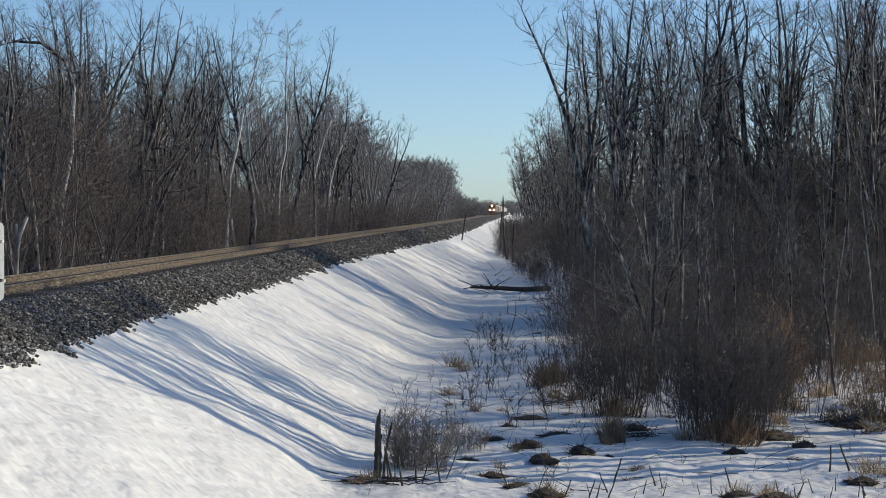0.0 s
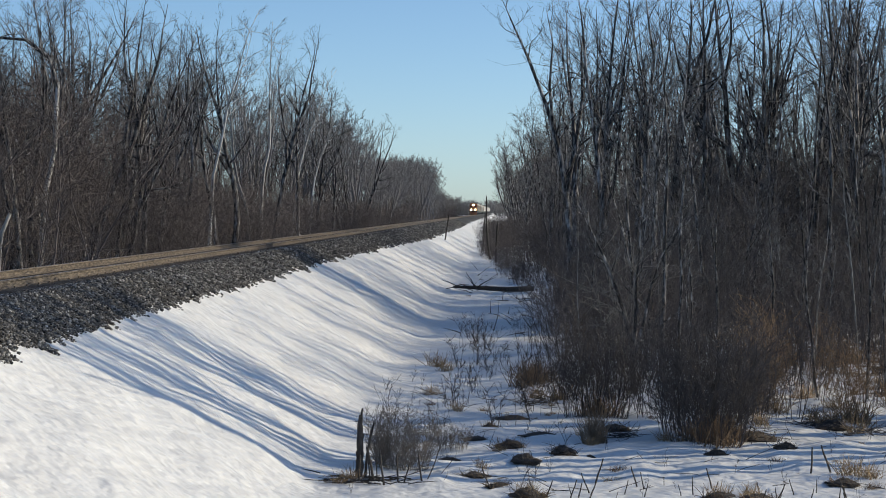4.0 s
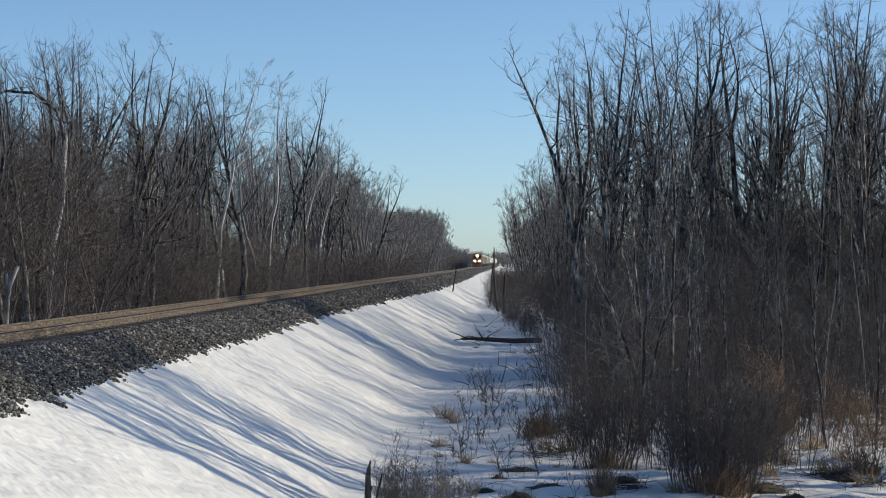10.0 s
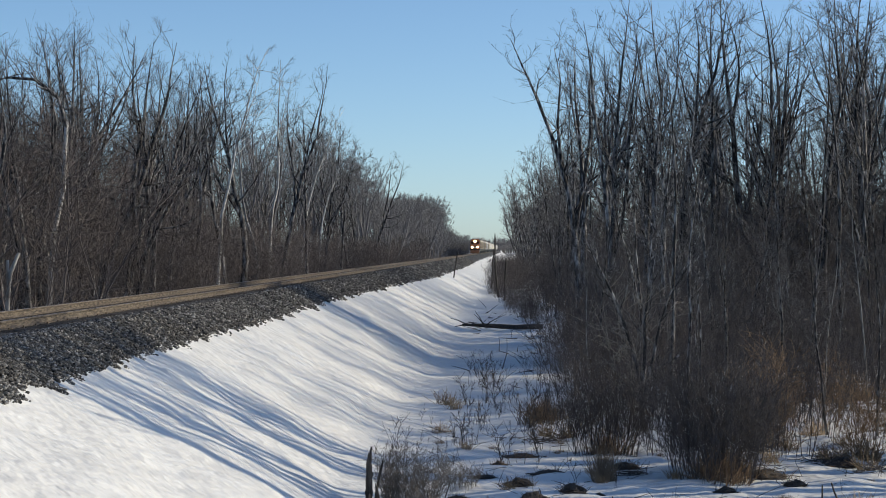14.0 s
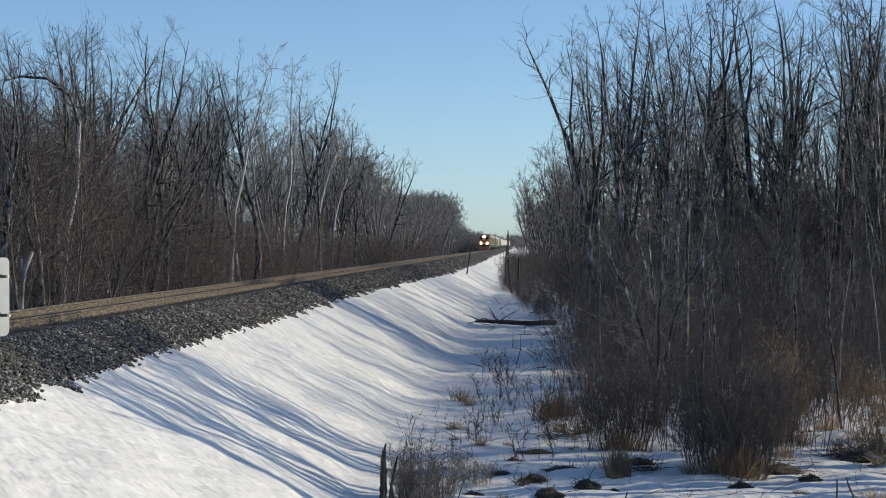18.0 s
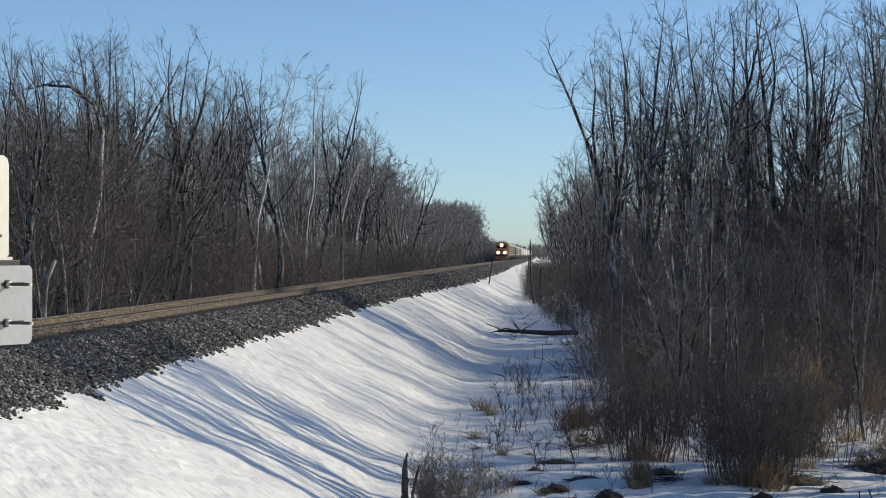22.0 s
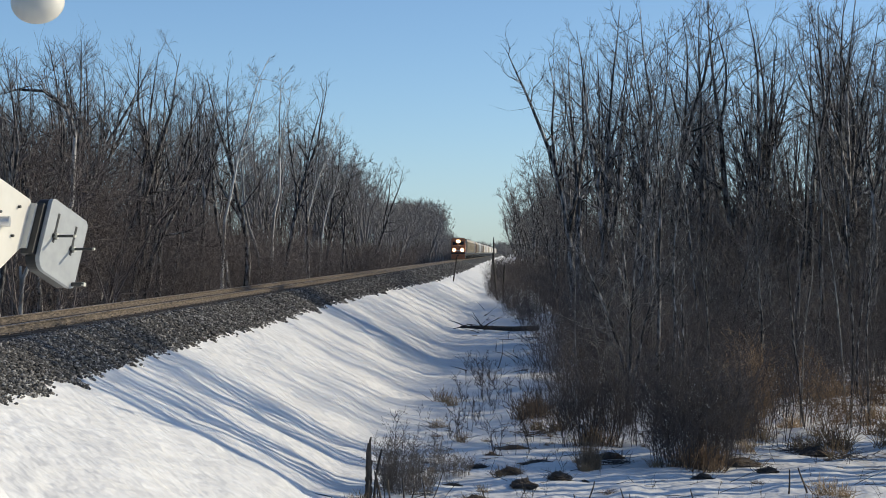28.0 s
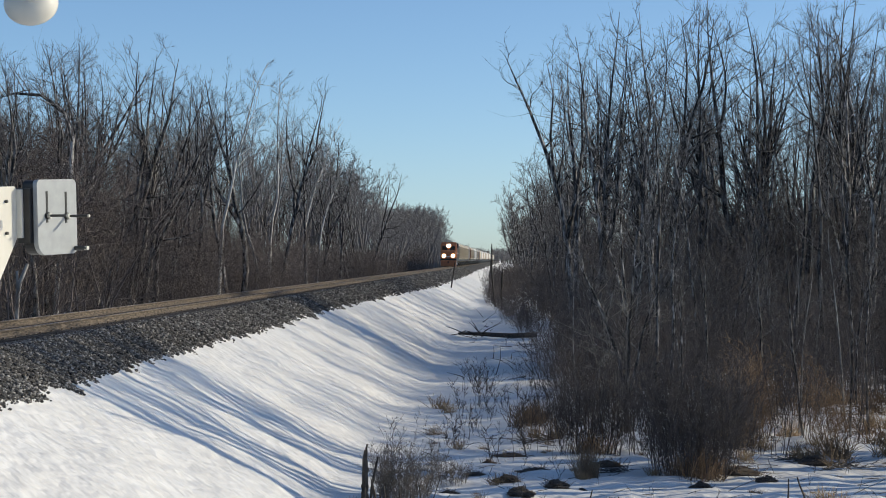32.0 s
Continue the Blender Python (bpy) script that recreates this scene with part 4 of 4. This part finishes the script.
def small_growth():
    rng = random.Random(91)
    mounds = [mound_mesh(k, EARTH) for k in range(4)]
    caps = [tuft_mesh(60 + k, 110, 0.26, 0.34, m, 0.6, 0.8) for k, m in enumerate((STRAW, RUSSET, BRUSH_GREY))]
    # place, half width, height, which dead grass lies over it
    for k, (x, y, w, h, cap) in enumerate(((0.24, 43.3, 0.34, 0.16, 1), (0.9, 45.4, 0.5, 0.10, 2), (1.3, 41.8, 0.34, 0.19, 2), (1.83, 41.9, 0.16, 0.08, None), (0.5, 40.4, 0.34, 0.17, 2), (-0.44, 38.4, 0.32, 0.10, 0), (0.3, 48.8, 0.55, 0.12, 1),
                                       (0.49, 34.9, 0.42, 0.2, 0), (4.4, 42.1, 0.27, 0.15, 2), (6.19, 37.6, 0.36, 0.12, 1), (3.8, 35.6, 0.4, 0.12, 1), (4.3, 34.9, 0.4, 0.12, 0), (7.68, 48.1, 0.45, 0.2, 2), (5.55, 45.1, 0.6, 0.18, 1), (-1.0, 41.2, 0.28, 0.08, 2), (0.0, 37.0, 0.3, 0.07, 0), (-0.2, 46.9, 0.22, 0.12, 1), (5.9, 43.0, 0.3, 0.12, 2), (2.6, 46.6, 0.4, 0.14, 1), (-0.5, 44.6, 0.3, 0.07, 2))):
        t = thing("earth_mound", "low dark sodden mound with dead grass in the snow" if cap is not None else "low dark sodden mound breaking through the snow", "mound", "mounds in the snow", at=(x, y, land(x, y)))
        o = new("earth", mounds[k % 4])
        o.parent = t
        o.matrix_local = pose(0, 0, h * 0.1, 0, 0, 40 * k) @ Matrix.Diagonal((w * 0.85, w * 0.75, h * 1.75, 1))
        if cap is not None:
            g = new("dead_grass", caps[cap])
            g.parent = t
            g.matrix_local = pose(0, 0, h * 0.3, 0, 0, 70 * k) @ Matrix.Diagonal((w * 2.8, w * 2.2, 0.8 + 1.5 * h, 1))
    for k, (x, y, w, h) in enumerate(((7.4, 48.2, 0.8, 0.25), (5.6, 46.2, 0.7, 0.2), (2.7, 45.4, 0.5, 0.2), (0.9, 52.6, 0.8, 0.3), (8.3, 46.0, 0.7, 0.2))):
        heap = Tubes()
        for _ in range(50):
            a = rng.uniform(0, math.tau)
            p = Vector((rng.gauss(0, w * 0.45), rng.gauss(0, w * 0.3), rng.random() * h * 0.5))
            heap.add(bent(rng, p, Vector((math.cos(a), math.sin(a), rng.uniform(-0.1, 0.35))), rng.uniform(0.2, 0.7), 3, 0.18), [0.008, 0.007, 0.005, 0.003], 4)
        o = new("brushwood", heap.mesh("brushwood", REED if k % 2 else BRUSH_GREY))
        o.location = (x, y, land(x, y))
        tagged(o, "heap of broken grey twigs lying on the snow", "branches", kind="stuff")
    tufts = [tuft_mesh(k, 70, 0.45, 0.22, STRAW) for k in range(4)]
    for b, y, s in ((-0.03, 66, 1.5), (-0.026, 64, 1.2), (0.028, 53.5, 1.6), (0.018, 54, 1.2), (-0.07, 37.3, 0.8), (-0.076, 36.8, 0.7), (0.014, 36.2, 0.7), (-0.008, 39.8, 0.6), (0.105, 36.0, 0.8), (0.12, 36.3, 0.7), (0.168, 38.3, 1.1), (0.178, 38.0, 1.0),
                    (0.118, 52, 1.3), (0.145, 56, 1.5), (0.16, 52, 1.1), (0.0, 42.5, 0.7), (0.01, 43.6, 0.6), (0.045, 44, 0.6), (0.08, 45, 0.8), (0.125, 47.5, 1.2), (0.172, 47, 1.3), (0.108, 46.0, 1.0), (-0.02, 50, 0.8), (-0.033, 56, 0.9)):
        put("grass_tuft", tufts[int(y * 7) % 4], b * y, y, s, rng, "tuft of dry straw-coloured grass in the snow", "grass", "dry grass tufts")
    russet = [tuft_mesh(20 + k, 90, 0.5, 0.3, RUSSET) for k in range(3)]
    for c, y in ((0.016, 59), (0.021, 58), (0.018, 60.5), (0.014, 57.5), (0.10, 45.2), (0.105, 44.0), (0.11, 44.8), (0.098, 44.4), (0.045, 49.6), (0.05, 50.2)):
        put("grass_tuft", russet[int(y * 10) % 3], c * y, y, rng.uniform(1.3, 2.0), rng, "clump of russet dead grass under the shrubs", "grass", "russet grass clumps")
    for k in range(40):
        y = rng.uniform(47, 74)
        put("grass_tuft", (russet + tufts)[k % 5], rng.uniform(0.09, 0.2) * y, y, rng.uniform(0.7, 1.9), rng, "clump of russet dead grass under the shrubs", "grass", "russet grass clumps")
    for k in range(40):
        y = rng.uniform(36, 60)
        put("grass_tuft", (tufts + russet)[k % 7], rng.uniform(-1.8, 0.18 * y), y, rng.uniform(0.25, 0.6), rng, "small tuft of dead grass flattened by snow", "grass", "small dead tufts", up=0.6)
    put("shrub", brush_mesh(190, 4.4, 14, 0.8, PALE_TWIG, 8, 0.008), 0.064 * 57, 57, 1.0, rng, "pale-barked leafless shrub standing in the sun", "shrub")
    t = Tubes()
    for k in range(150):
        x, y = rng.uniform(-2.2, 8), rng.uniform(36, 56)
        p = Vector((x, y, land(x, y) + 0.02))
        t.add(bent(rng, p, Vector((rng.uniform(-1, 1), rng.uniform(-0.6, 0.6), rng.uniform(-0.02, 0.25))), rng.uniform(0.2, 0.8), 3, 0.1), [0.0065, 0.006, 0.005, 0.002], 4)
    tagged(new("fallen_twigs", t.mesh("fallen_twigs", DEADWOOD)), "thin dark twigs littering the snow", "twigs", kind="stuff")
    # slim grey bush by the post, reed clump, lone stalks
    put("shrub", brush_mesh(171, 1.2, 130, 0.95, BUSH, 9, 0.0042), -1.85, 39.6, 1.0, rng, "low twiggy grey-brown bush beside a rotting post", "shrub")
    put("shrub", brush_mesh(172, 0.8, 70, 0.9, BUSH, 7, 0.004), -1.0, 42.6, 0.8, rng, "low twiggy bush bent over the snow", "shrub")
    put("reed_clump", tuft_mesh(173, 300, 0.85, 0.26, REED, 0.06, 0.13), 2.05, 44.6, 1.0, rng, "upright clump of dead brown reeds", "reeds")
    put("shrub", brush_mesh(174, 1.3, 14, 0.6, BRUSH, 4, 0.005), -0.05 * 47, 47.5, 1.0, rng, "sparse twigs sticking out of the snow slope", "shrub")
    stalks = [brush_mesh(180 + k, 0.9, 2, 0.15, DEADWOOD, 2, 0.006, "stalk") for k in range(4)]
    stub = post_mesh_stub()
    for k in range(30):
        x, y = rng.uniform(0.6, 6.2), rng.uniform(34.2, 36.2)
        put("stalk", stub, x, y, rng.uniform(0.5, 1.3), rng, "short broken dark stalk standing in the snow", "stalk", "broken stalks")
    for x, y, s in ((3.81, 37.2, 1.3), (5.78, 38.7, 1.6), (6.18, 38.8, 1.7), (1.74, 37.6, 1.4), (2.5, 37.5, 1.2), (2.6, 37.3, 1.0), (-0.13, 36.8, 1.2), (-1.35, 36.8, 1.5), (-2.0, 36.6, 1.7), (-1.7, 37.0, 1.2), (-2.25, 37.3, 2.0)):
        put("stalk", stub, x, y, s, rng, "thin dead stalk standing in the snow", "stalk", "broken stalks")
    n = 0
    while n < 95:
        y = rng.uniform(35.5, 62)
        x = rng.uniform(-2.6, 0.2 * y)
        if 0.2 * y < x:
            continue
        put("stalk", stalks[n % 4], x, y, rng.uniform(0.35, 1.2) * (0.6 if x > 1 and y < 44 else 1), rng, "dead weed stalk standing in the snow", "stalk", "dead stalks")
        n += 1
    n = 0
    while n < 38:
        y = rng.uniform(47, 88)
        x = rng.uniform(-1.2, 2.6)
        put("shrub", SEED, x, y, rng.uniform(0.5, 1.2), rng, "thin brown twigs standing in the snow", "shrub", "young twigs in the ditch")
        n += 1
    for k in range(28):
        y, c = rng.uniform(51, 76), 0.004 + 0.085 * rng.random() ** 0.7
        put("shrub", STEMS[k % 3], c * y, y, min(1.1, 0.3 + 13 * c) * rng.uniform(0.75, 1.1), rng, "clump of straight dark young stems in the snow", "shrub", "dark young stems")
    for k in range(34):
        y, c = rng.uniform(54, 80), rng.uniform(0.035, 0.19)
        pale = k % 3 == 1
        make_tree("young_tree", "thin pale-barked leafless young tree among shrubs" if pale else "thin dark leafless young tree among shrubs", "tree", SLIM_PALE if pale else SLIM[k % 5], sized(c * y, y, rng.uniform(4.5, 7.5), MADE, rng), "young trees among the shrubs")
    leafy = brush_mesh(195, 2.3, 26, 1.1, RUSSET, 10, 0.007)
    for c, y, k in ((0.118, 51, 0.9), (0.125, 53, 1.05), (0.131, 55.5, 1.1), (0.122, 56, 1.2), (0.166, 52, 0.8), (0.155, 58, 1.0)):
        put("shrub", leafy, c * y, y, k, rng, "russet-brown shrub of dead stems among grey ones", "shrub", "russet shrubs")
    forked = tree_meshes(301, 5.6, fork=0.32, slim=1.3)
    make_tree("small_tree", "small forked dark-trunked tree among the shrubs", "tree", forked, sized(0.064 * 56.5, 56.5, 5.4, 5.6, rng))


SEED = brush_mesh(201, 1.3, 6, 0.5, DARK_STEM, 4, 0.007)
STEMS = [brush_mesh(205 + k, 2.6, 6, 1.3, DARK_STEM, 6, 0.008, stout=2.2) for k in range(3)]
foreground()
small_growth()


# ---- crossing gate ----
PIVOT, GATE_TURN = (-4.45, 16.54, 1.76), 67.0


def crossing_gate():
    base_z = land(-5.35, 16.4)
    mast = thing("signal_mast", "aluminium crossing signal mast with a concrete foot", "signal mast", at=(-5.75, 16.45, base_z))
    part("foot", box((0.7, 0.7, 0.5), (0, 0, 0.0), 0.03), CONCRETE, mast, "concrete foundation block")
    part("pole", cyl(0.065, 5.0, (0, 0, 2.6), n=20), SILVER, mast)
    part("mechanism", box((0.45, 0.5, 0.75), (0.05, 0.02, PIVOT[2] - base_z), 0.03), SILVER, mast, "grey gate mechanism housing")
    part("shaft", cyl(0.05, 1.15, (0.72, 0.07, PIVOT[2] - base_z), "X"), SILVER, mast)
    # electric bell, bowl towards the road
    bz = 3.985 - base_z
    tilt = pose(1.40, 0.75, bz, 62, 0, 8) @ Matrix.Scale(1.16, 4)
    bell = part("bell", bell_bowl(), CREAM, mast, "cream-painted round crossing bell")
    bell.matrix_local = tilt
    cap = part("bell_cap", cyl(0.085, 0.05, (0, 0, 0.03), n=24, bevel=0.012), SILVER, bell, "grey round cap in the bell's middle")
    part("bolt", cyl(0.016, 0.03, (0, 0, 0.065), n=10), RODS, bell)
    part("bell_hanger", cyl(0.022, 0.34, (1.37, 0.86, bz + 0.17), n=12), SILVER, mast)
    arm = part("bell_arm", cyl(0.03, 1.55, (0, 0, 0), "X"), SILVER, mast)
    arm.matrix_local = pose(0.70, 0.42, bz + 0.33, 0, 0, 31)

    gate = thing("gate_counterweight", "steel counterweight of a railway crossing gate swinging on its arm", "crossing gate", at=PIVOT)
    side = part("support_arm", prism([(-0.5, -0.62), (-0.02, -0.62), (0.31, -0.17), (0.34, -0.13), (0.34, 0.33), (0.31, 0.36), (-0.43, 0.36), (-0.48, 0.34), (-0.5, 0.29)], 0.035, "Y", 0.006, (0, 0.10, 0)), CREAM, gate, "cream-painted flat support arm")
    for x, z in ((0.16, 0.22), (0.16, -0.08), (-0.1, 0.06)):
        part("bolt", cyl(0.015, 0.04, (x, 0.075, z), "Y", n=6), RODS, gate)
    part("edge_flange", box((0.03, 0.10, 0.46), (0.345, 0.07, 0.10), 0.006), CREAM, gate)
    part("spacer", box((0.13, 0.14, 0.52), (0.42, 0.02, 0.08), 0.01), BLACK, gate, "dark steel spacer between arm and weight")
    part("inner_plate", prism(rounded(0.63, 0.71, (0.13, 0.07, 0.06, 0.05), 0.715, 0.06), 0.116, "Y", 0.004, (0, -0.0005, 0)), BLACK, gate, "dark inner weight plate")
    part("outer_plate", prism(rounded(0.64, 0.72, (0.13, 0.07, 0.06, 0.05), 0.72, 0.06), 0.05, "Y", 0.005, (0, -0.085, 0)), GALV, gate, "grey galvanised weight plate")
    for x, z, ln in ((0.55, 0.075, 0.23), (0.86, 0.065, 0.25)):
        part("slot", box((0.028, 0.006, 0.30), (x, -0.1125, z + 0.085), 0.002), BLACK, gate, "dark adjusting slot")
        part("washer", cyl(0.035, 0.02, (x, -0.12, z), "Y", n=16), RODS, gate)
        part("nut", cyl(0.027, 0.03, (x, -0.14, z), "Y", n=6), BRASSY, gate)
        part("rod", cyl(0.013, ln, (x, -0.11 - ln / 2, z), "Y", n=10), RODS, gate, "threaded rod standing out of the plate")
        part("rod_end", cyl(0.014, 0.02, (x, -0.12 - ln, z), "Y", n=10), BRASSY, gate)
    part("clamp", cyl(0.022, 0.16, (1.0, -0.17, -0.25), "Y", n=10), RODS, gate)
    part("clamp_head", box((0.04, 0.035, 0.035), (1.0, -0.245, -0.25), 0.008), BRASSY, gate)
    return gate


def bell_bowl():
    """A shallow bell, open to the back, turned about its axis."""
    prof = [(0.0, 0.03), (0.08, 0.03), (0.13, 0.015), (0.175, -0.02), (0.205, -0.06), (0.222, -0.10), (0.226, -0.115), (0.218, -0.115), (0.205, -0.085), (0.17, -0.04), (0.12, -0.01), (0.0, 0.005)]
    bm = bmesh.new()
    n = 40
    rings = [[bm.verts.new((r * math.cos(math.tau * k / n), r * math.sin(math.tau * k / n), z)) for k in range(n)] if r else [bm.verts.new((0, 0, z))] for r, z in prof]
    for a, b in zip(rings, rings[1:]):
        for k in range(n):
            k2 = (k + 1) % n
            if len(a) == 1:
                bm.faces.new((a[0], b[k], b[k2]))
            elif len(b) == 1:
                bm.faces.new((a[k], b[0], a[k2]))
            else:
                bm.faces.new((a[k], b[k], b[k2], a[k2]))
    bmesh.ops.recalc_face_normals(bm, faces=bm.faces[:])
    for f in bm.faces:
        f.smooth = True
    return bm


GATE = crossing_gate()


# ---- train ----
def truck(parent, y, w=2.2):
    t = part("truck", box((w, 2.6, 0.35), (0, y, 0.62), 0.05), BLACK, parent)
    for dy in (-0.88, 0.88):
        for sx in (-0.75, 0.75):
            part("wheel", cyl(0.46, 0.13, (sx, y + dy, 0.46), "X", n=20), BLACK, t)


def locomotive():
    """Nose towards -y, its front at y = 0."""
    t = thing("locomotive", "orange-red and black freight diesel locomotive with lit headlights", "locomotive")
    part("frame", box((3.0, 21.6, 0.5), (0, 10.9, 1.35), 0.05), BLACK, t, "black underframe and walkway")
    part("pilot", box((2.9, 0.25, 1.1), (0, 0.12, 0.7), 0.06), ORANGE, t, "orange-red snow pilot")
    part("coupler", box((0.3, 0.5, 0.3), (0, -0.2, 0.95), 0.05), BLACK, t)
    part("nose", box((2.5, 1.6, 1.55), (0, 1.1, 2.3), 0.18), ORANGE, t)
    part("nose_stripe", box((2.3, 0.03, 0.22), (0, 0.288, 1.95), 0.005), WHITE_PAINT, t, "white stripe across the nose")
    part("cab", prism([(1.5, 1.6), (1.5, 4.2), (1.15, 4.65), (-1.15, 4.65), (-1.5, 4.2), (-1.5, 1.6)], 2.6, "Y", 0.06, (0, 3.1, 0)), ORANGE, t)
    for sx in (-0.72, 0.72):
        part("windshield", box((0.95, 0.04, 0.72), (sx, 1.79, 3.55), 0.02), GLASS_DARK, t)
    part("side_window", box((0.04, 1.2, 0.7), (1.505, 3.2, 3.6), 0.02), GLASS_DARK, t)
    part("side_window", box((0.04, 1.2, 0.7), (-1.505, 3.2, 3.6), 0.02), GLASS_DARK, t)
    part("hood", box((2.2, 16.2, 2.75), (0, 12.6, 2.95), 0.12), BLACK, t, "black engine hood")
    part("hood_band", box((2.23, 13.0, 0.9), (0, 12.4, 2.2), 0.01), ORANGE, t, "orange-red band along the hood")
    part("radiator", box((2.9, 4.0, 0.9), (0, 18.2, 4.1), 0.1), BLACK, t)
    part("dynamic_brake", box((2.5, 3.0, 0.5), (0, 8.6, 4.45), 0.08), BLACK, t)
    part("exhaust", box((0.6, 0.9, 0.3), (0, 12.0, 4.45), 0.03), BLACK, t)
    part("fuel_tank", box((2.7, 5.0, 0.85), (0, 10.9, 0.75), 0.15), BLACK, t)
    for sx in (-1.45, 1.45):
        part("handrail", cyl(0.025, 15.5, (sx, 12.5, 2.6), "Y", n=6), WHITE_PAINT, t)
        part("ladder", box((0.06, 0.5, 1.2), (sx, 0.5, 1.0), 0.01), WHITE_PAINT, t)
    # each outer disc is the painted halo; the lens on it is the lamp
    for sx in (-0.1, 0.1):
        lamp = part("headlight", cyl(0.40, 0.10, (sx, 1.74, 3.95), "Y", n=20), HALO, t, "lit twin headlight over the cab windows")
        part("lens", cyl(0.27, 0.10, (sx, 1.70, 3.95), "Y", n=20), HEADLIGHT, lamp)
    for sx in (-0.85, 0.85):
        lamp = part("ditch_light", cyl(0.46, 0.10, (sx, 0.26, 2.1), "Y", n=20), HALO, t, "lit ditch light above the pilot")
        part("lens", cyl(0.29, 0.10, (sx, 0.22, 2.1), "Y", n=20), HEADLIGHT, lamp)
    part("number_board", box((0.9, 0.05, 0.26), (0, 1.78, 4.3), 0.02), WHITE_PAINT, t)
    for y in (3.4, 18.4):
        truck(t, y, 2.5)
    return t


def hopper(label, mat, far=False, length=17.2):
    """A covered hopper car, front end at y = 0; the rear of the train is never seen close."""
    t = thing("hopper_car", label, "freight car", "cars of the train")
    L = length
    half = [(1.1, 1.35), (1.55, 1.75), (1.6, 3.9), (1.3, 4.45), (0.6, 4.62)]
    outline = half + [(-a, b) for a, b in half[::-1]]
    part("body", prism(outline, L - 2.0, "Y", 0.03, (0, L / 2, 0)), mat, t)
    for k in range(0 if far else 9):
        y = 1.6 + (L - 3.2) * k / 8
        for sx in (-1, 1):
            part("rib", box((0.07, 0.10, 2.15), (sx * 1.6, y, 2.85), 0.01), mat, t)
    part("sill", box((2.9, L - 0.8, 0.25), (0, L / 2, 1.25), 0.02), BLACK, t, "dark side sill")
    part("running_board", box((0.9, L - 2.0, 0.08), (0, L / 2, 4.72), 0.01), GREY, t)
    for k in range(0 if far else 4):
        y = L * (0.2 + 0.2 * k)
        part("hatch", cyl(0.38, 0.12, (0, y, 4.8), n=14), mat, t)
    for k in range(0 if far else 3):
        y = L * (0.3 + 0.2 * k)
        part("hopper_chute", prism([(-1.0, 1.2), (1.0, 1.2), (0.35, 0.45), (-0.35, 0.45)], 1.6, "Y", 0.02, (0, y, 0)), mat, t)
    for y in (0.55, L - 0.55):
        part("end_frame", box((2.6, 0.12, 2.3), (0, y, 2.4), 0.02), BLACK, t)
        if not far:
            part("ladder", box((0.35, 0.05, 2.6), (1.25, y - 0.05, 2.6), 0.01), mat, t)
    part("coupler", box((0.3, L + 0.7, 0.25), (0, L / 2, 0.95), 0.02), BLACK, t)
    for y in (2.0, L - 2.0):
        if far:
            part("truck", box((2.2, 2.9, 0.84), (0, y, 0.425), 0.05), BLACK, t)
        else:
            truck(t, y)
    return t


CAR_GAP = 1.0
COLOURS = {"b": ("beige covered hopper car with ribbed sides", BEIGE), "o": ("oxide-brown covered hopper car with ribbed sides", BROWN), "g": ("weathered grey covered hopper car", GREY), "w": ("pale grey covered hopper car", PALE)}
ORDER = "bbbbbgobbgwwgbgobbggwobwgobbgwwbgobgwbbgowgbbgwogbbwggob"


def train():
    made = {}
    cars = [(locomotive(), 0.0)]
    back = 22.2
    for k, c in enumerate(ORDER):
        key = (c, k > 15)
        if key not in made:
            made[key] = car = hopper(*COLOURS[c], far=k > 15)
        else:
            car = copy_thing(made[key], Matrix())
        cars.append((car, back))
        back += 17.2 + CAR_GAP
    return cars


TRAIN = train()
# seconds, place of the locomotive's front along the track; it slows towards the crossing
TRAIN_ROWS = [(0.0, 900.0), (8.0, 764.0), (16.0, 628.0), (22.0, 526.0), (25.0, 479.0), (28.0, 441.0), (30.0, 413.0), (32.0, 383.0)]


def motions():
    for car, back in TRAIN:
        walk(car, [(t, pose(MID, y + back, 0)) for t, y in TRAIN_ROWS])
    swing = [(0, 90), (22.9, 90), (23.3, 88), (23.6, 85), (24.0, 79), (24.5, 70), (25.0, 60), (25.5, 51), (26.0, 43), (26.5, 37), (27.0, 32), (27.5, 27), (28.0, 22), (28.5, 17.5), (29.0, 13), (29.5, 9), (30.0, 5.5), (30.5, 3), (31.0, 0.5), (31.5, -1.5), (32.0, -2.5)]
    walk(GATE, [(t, pose(*PIVOT, 0, a, GATE_TURN)) for t, a in swing])


motions()
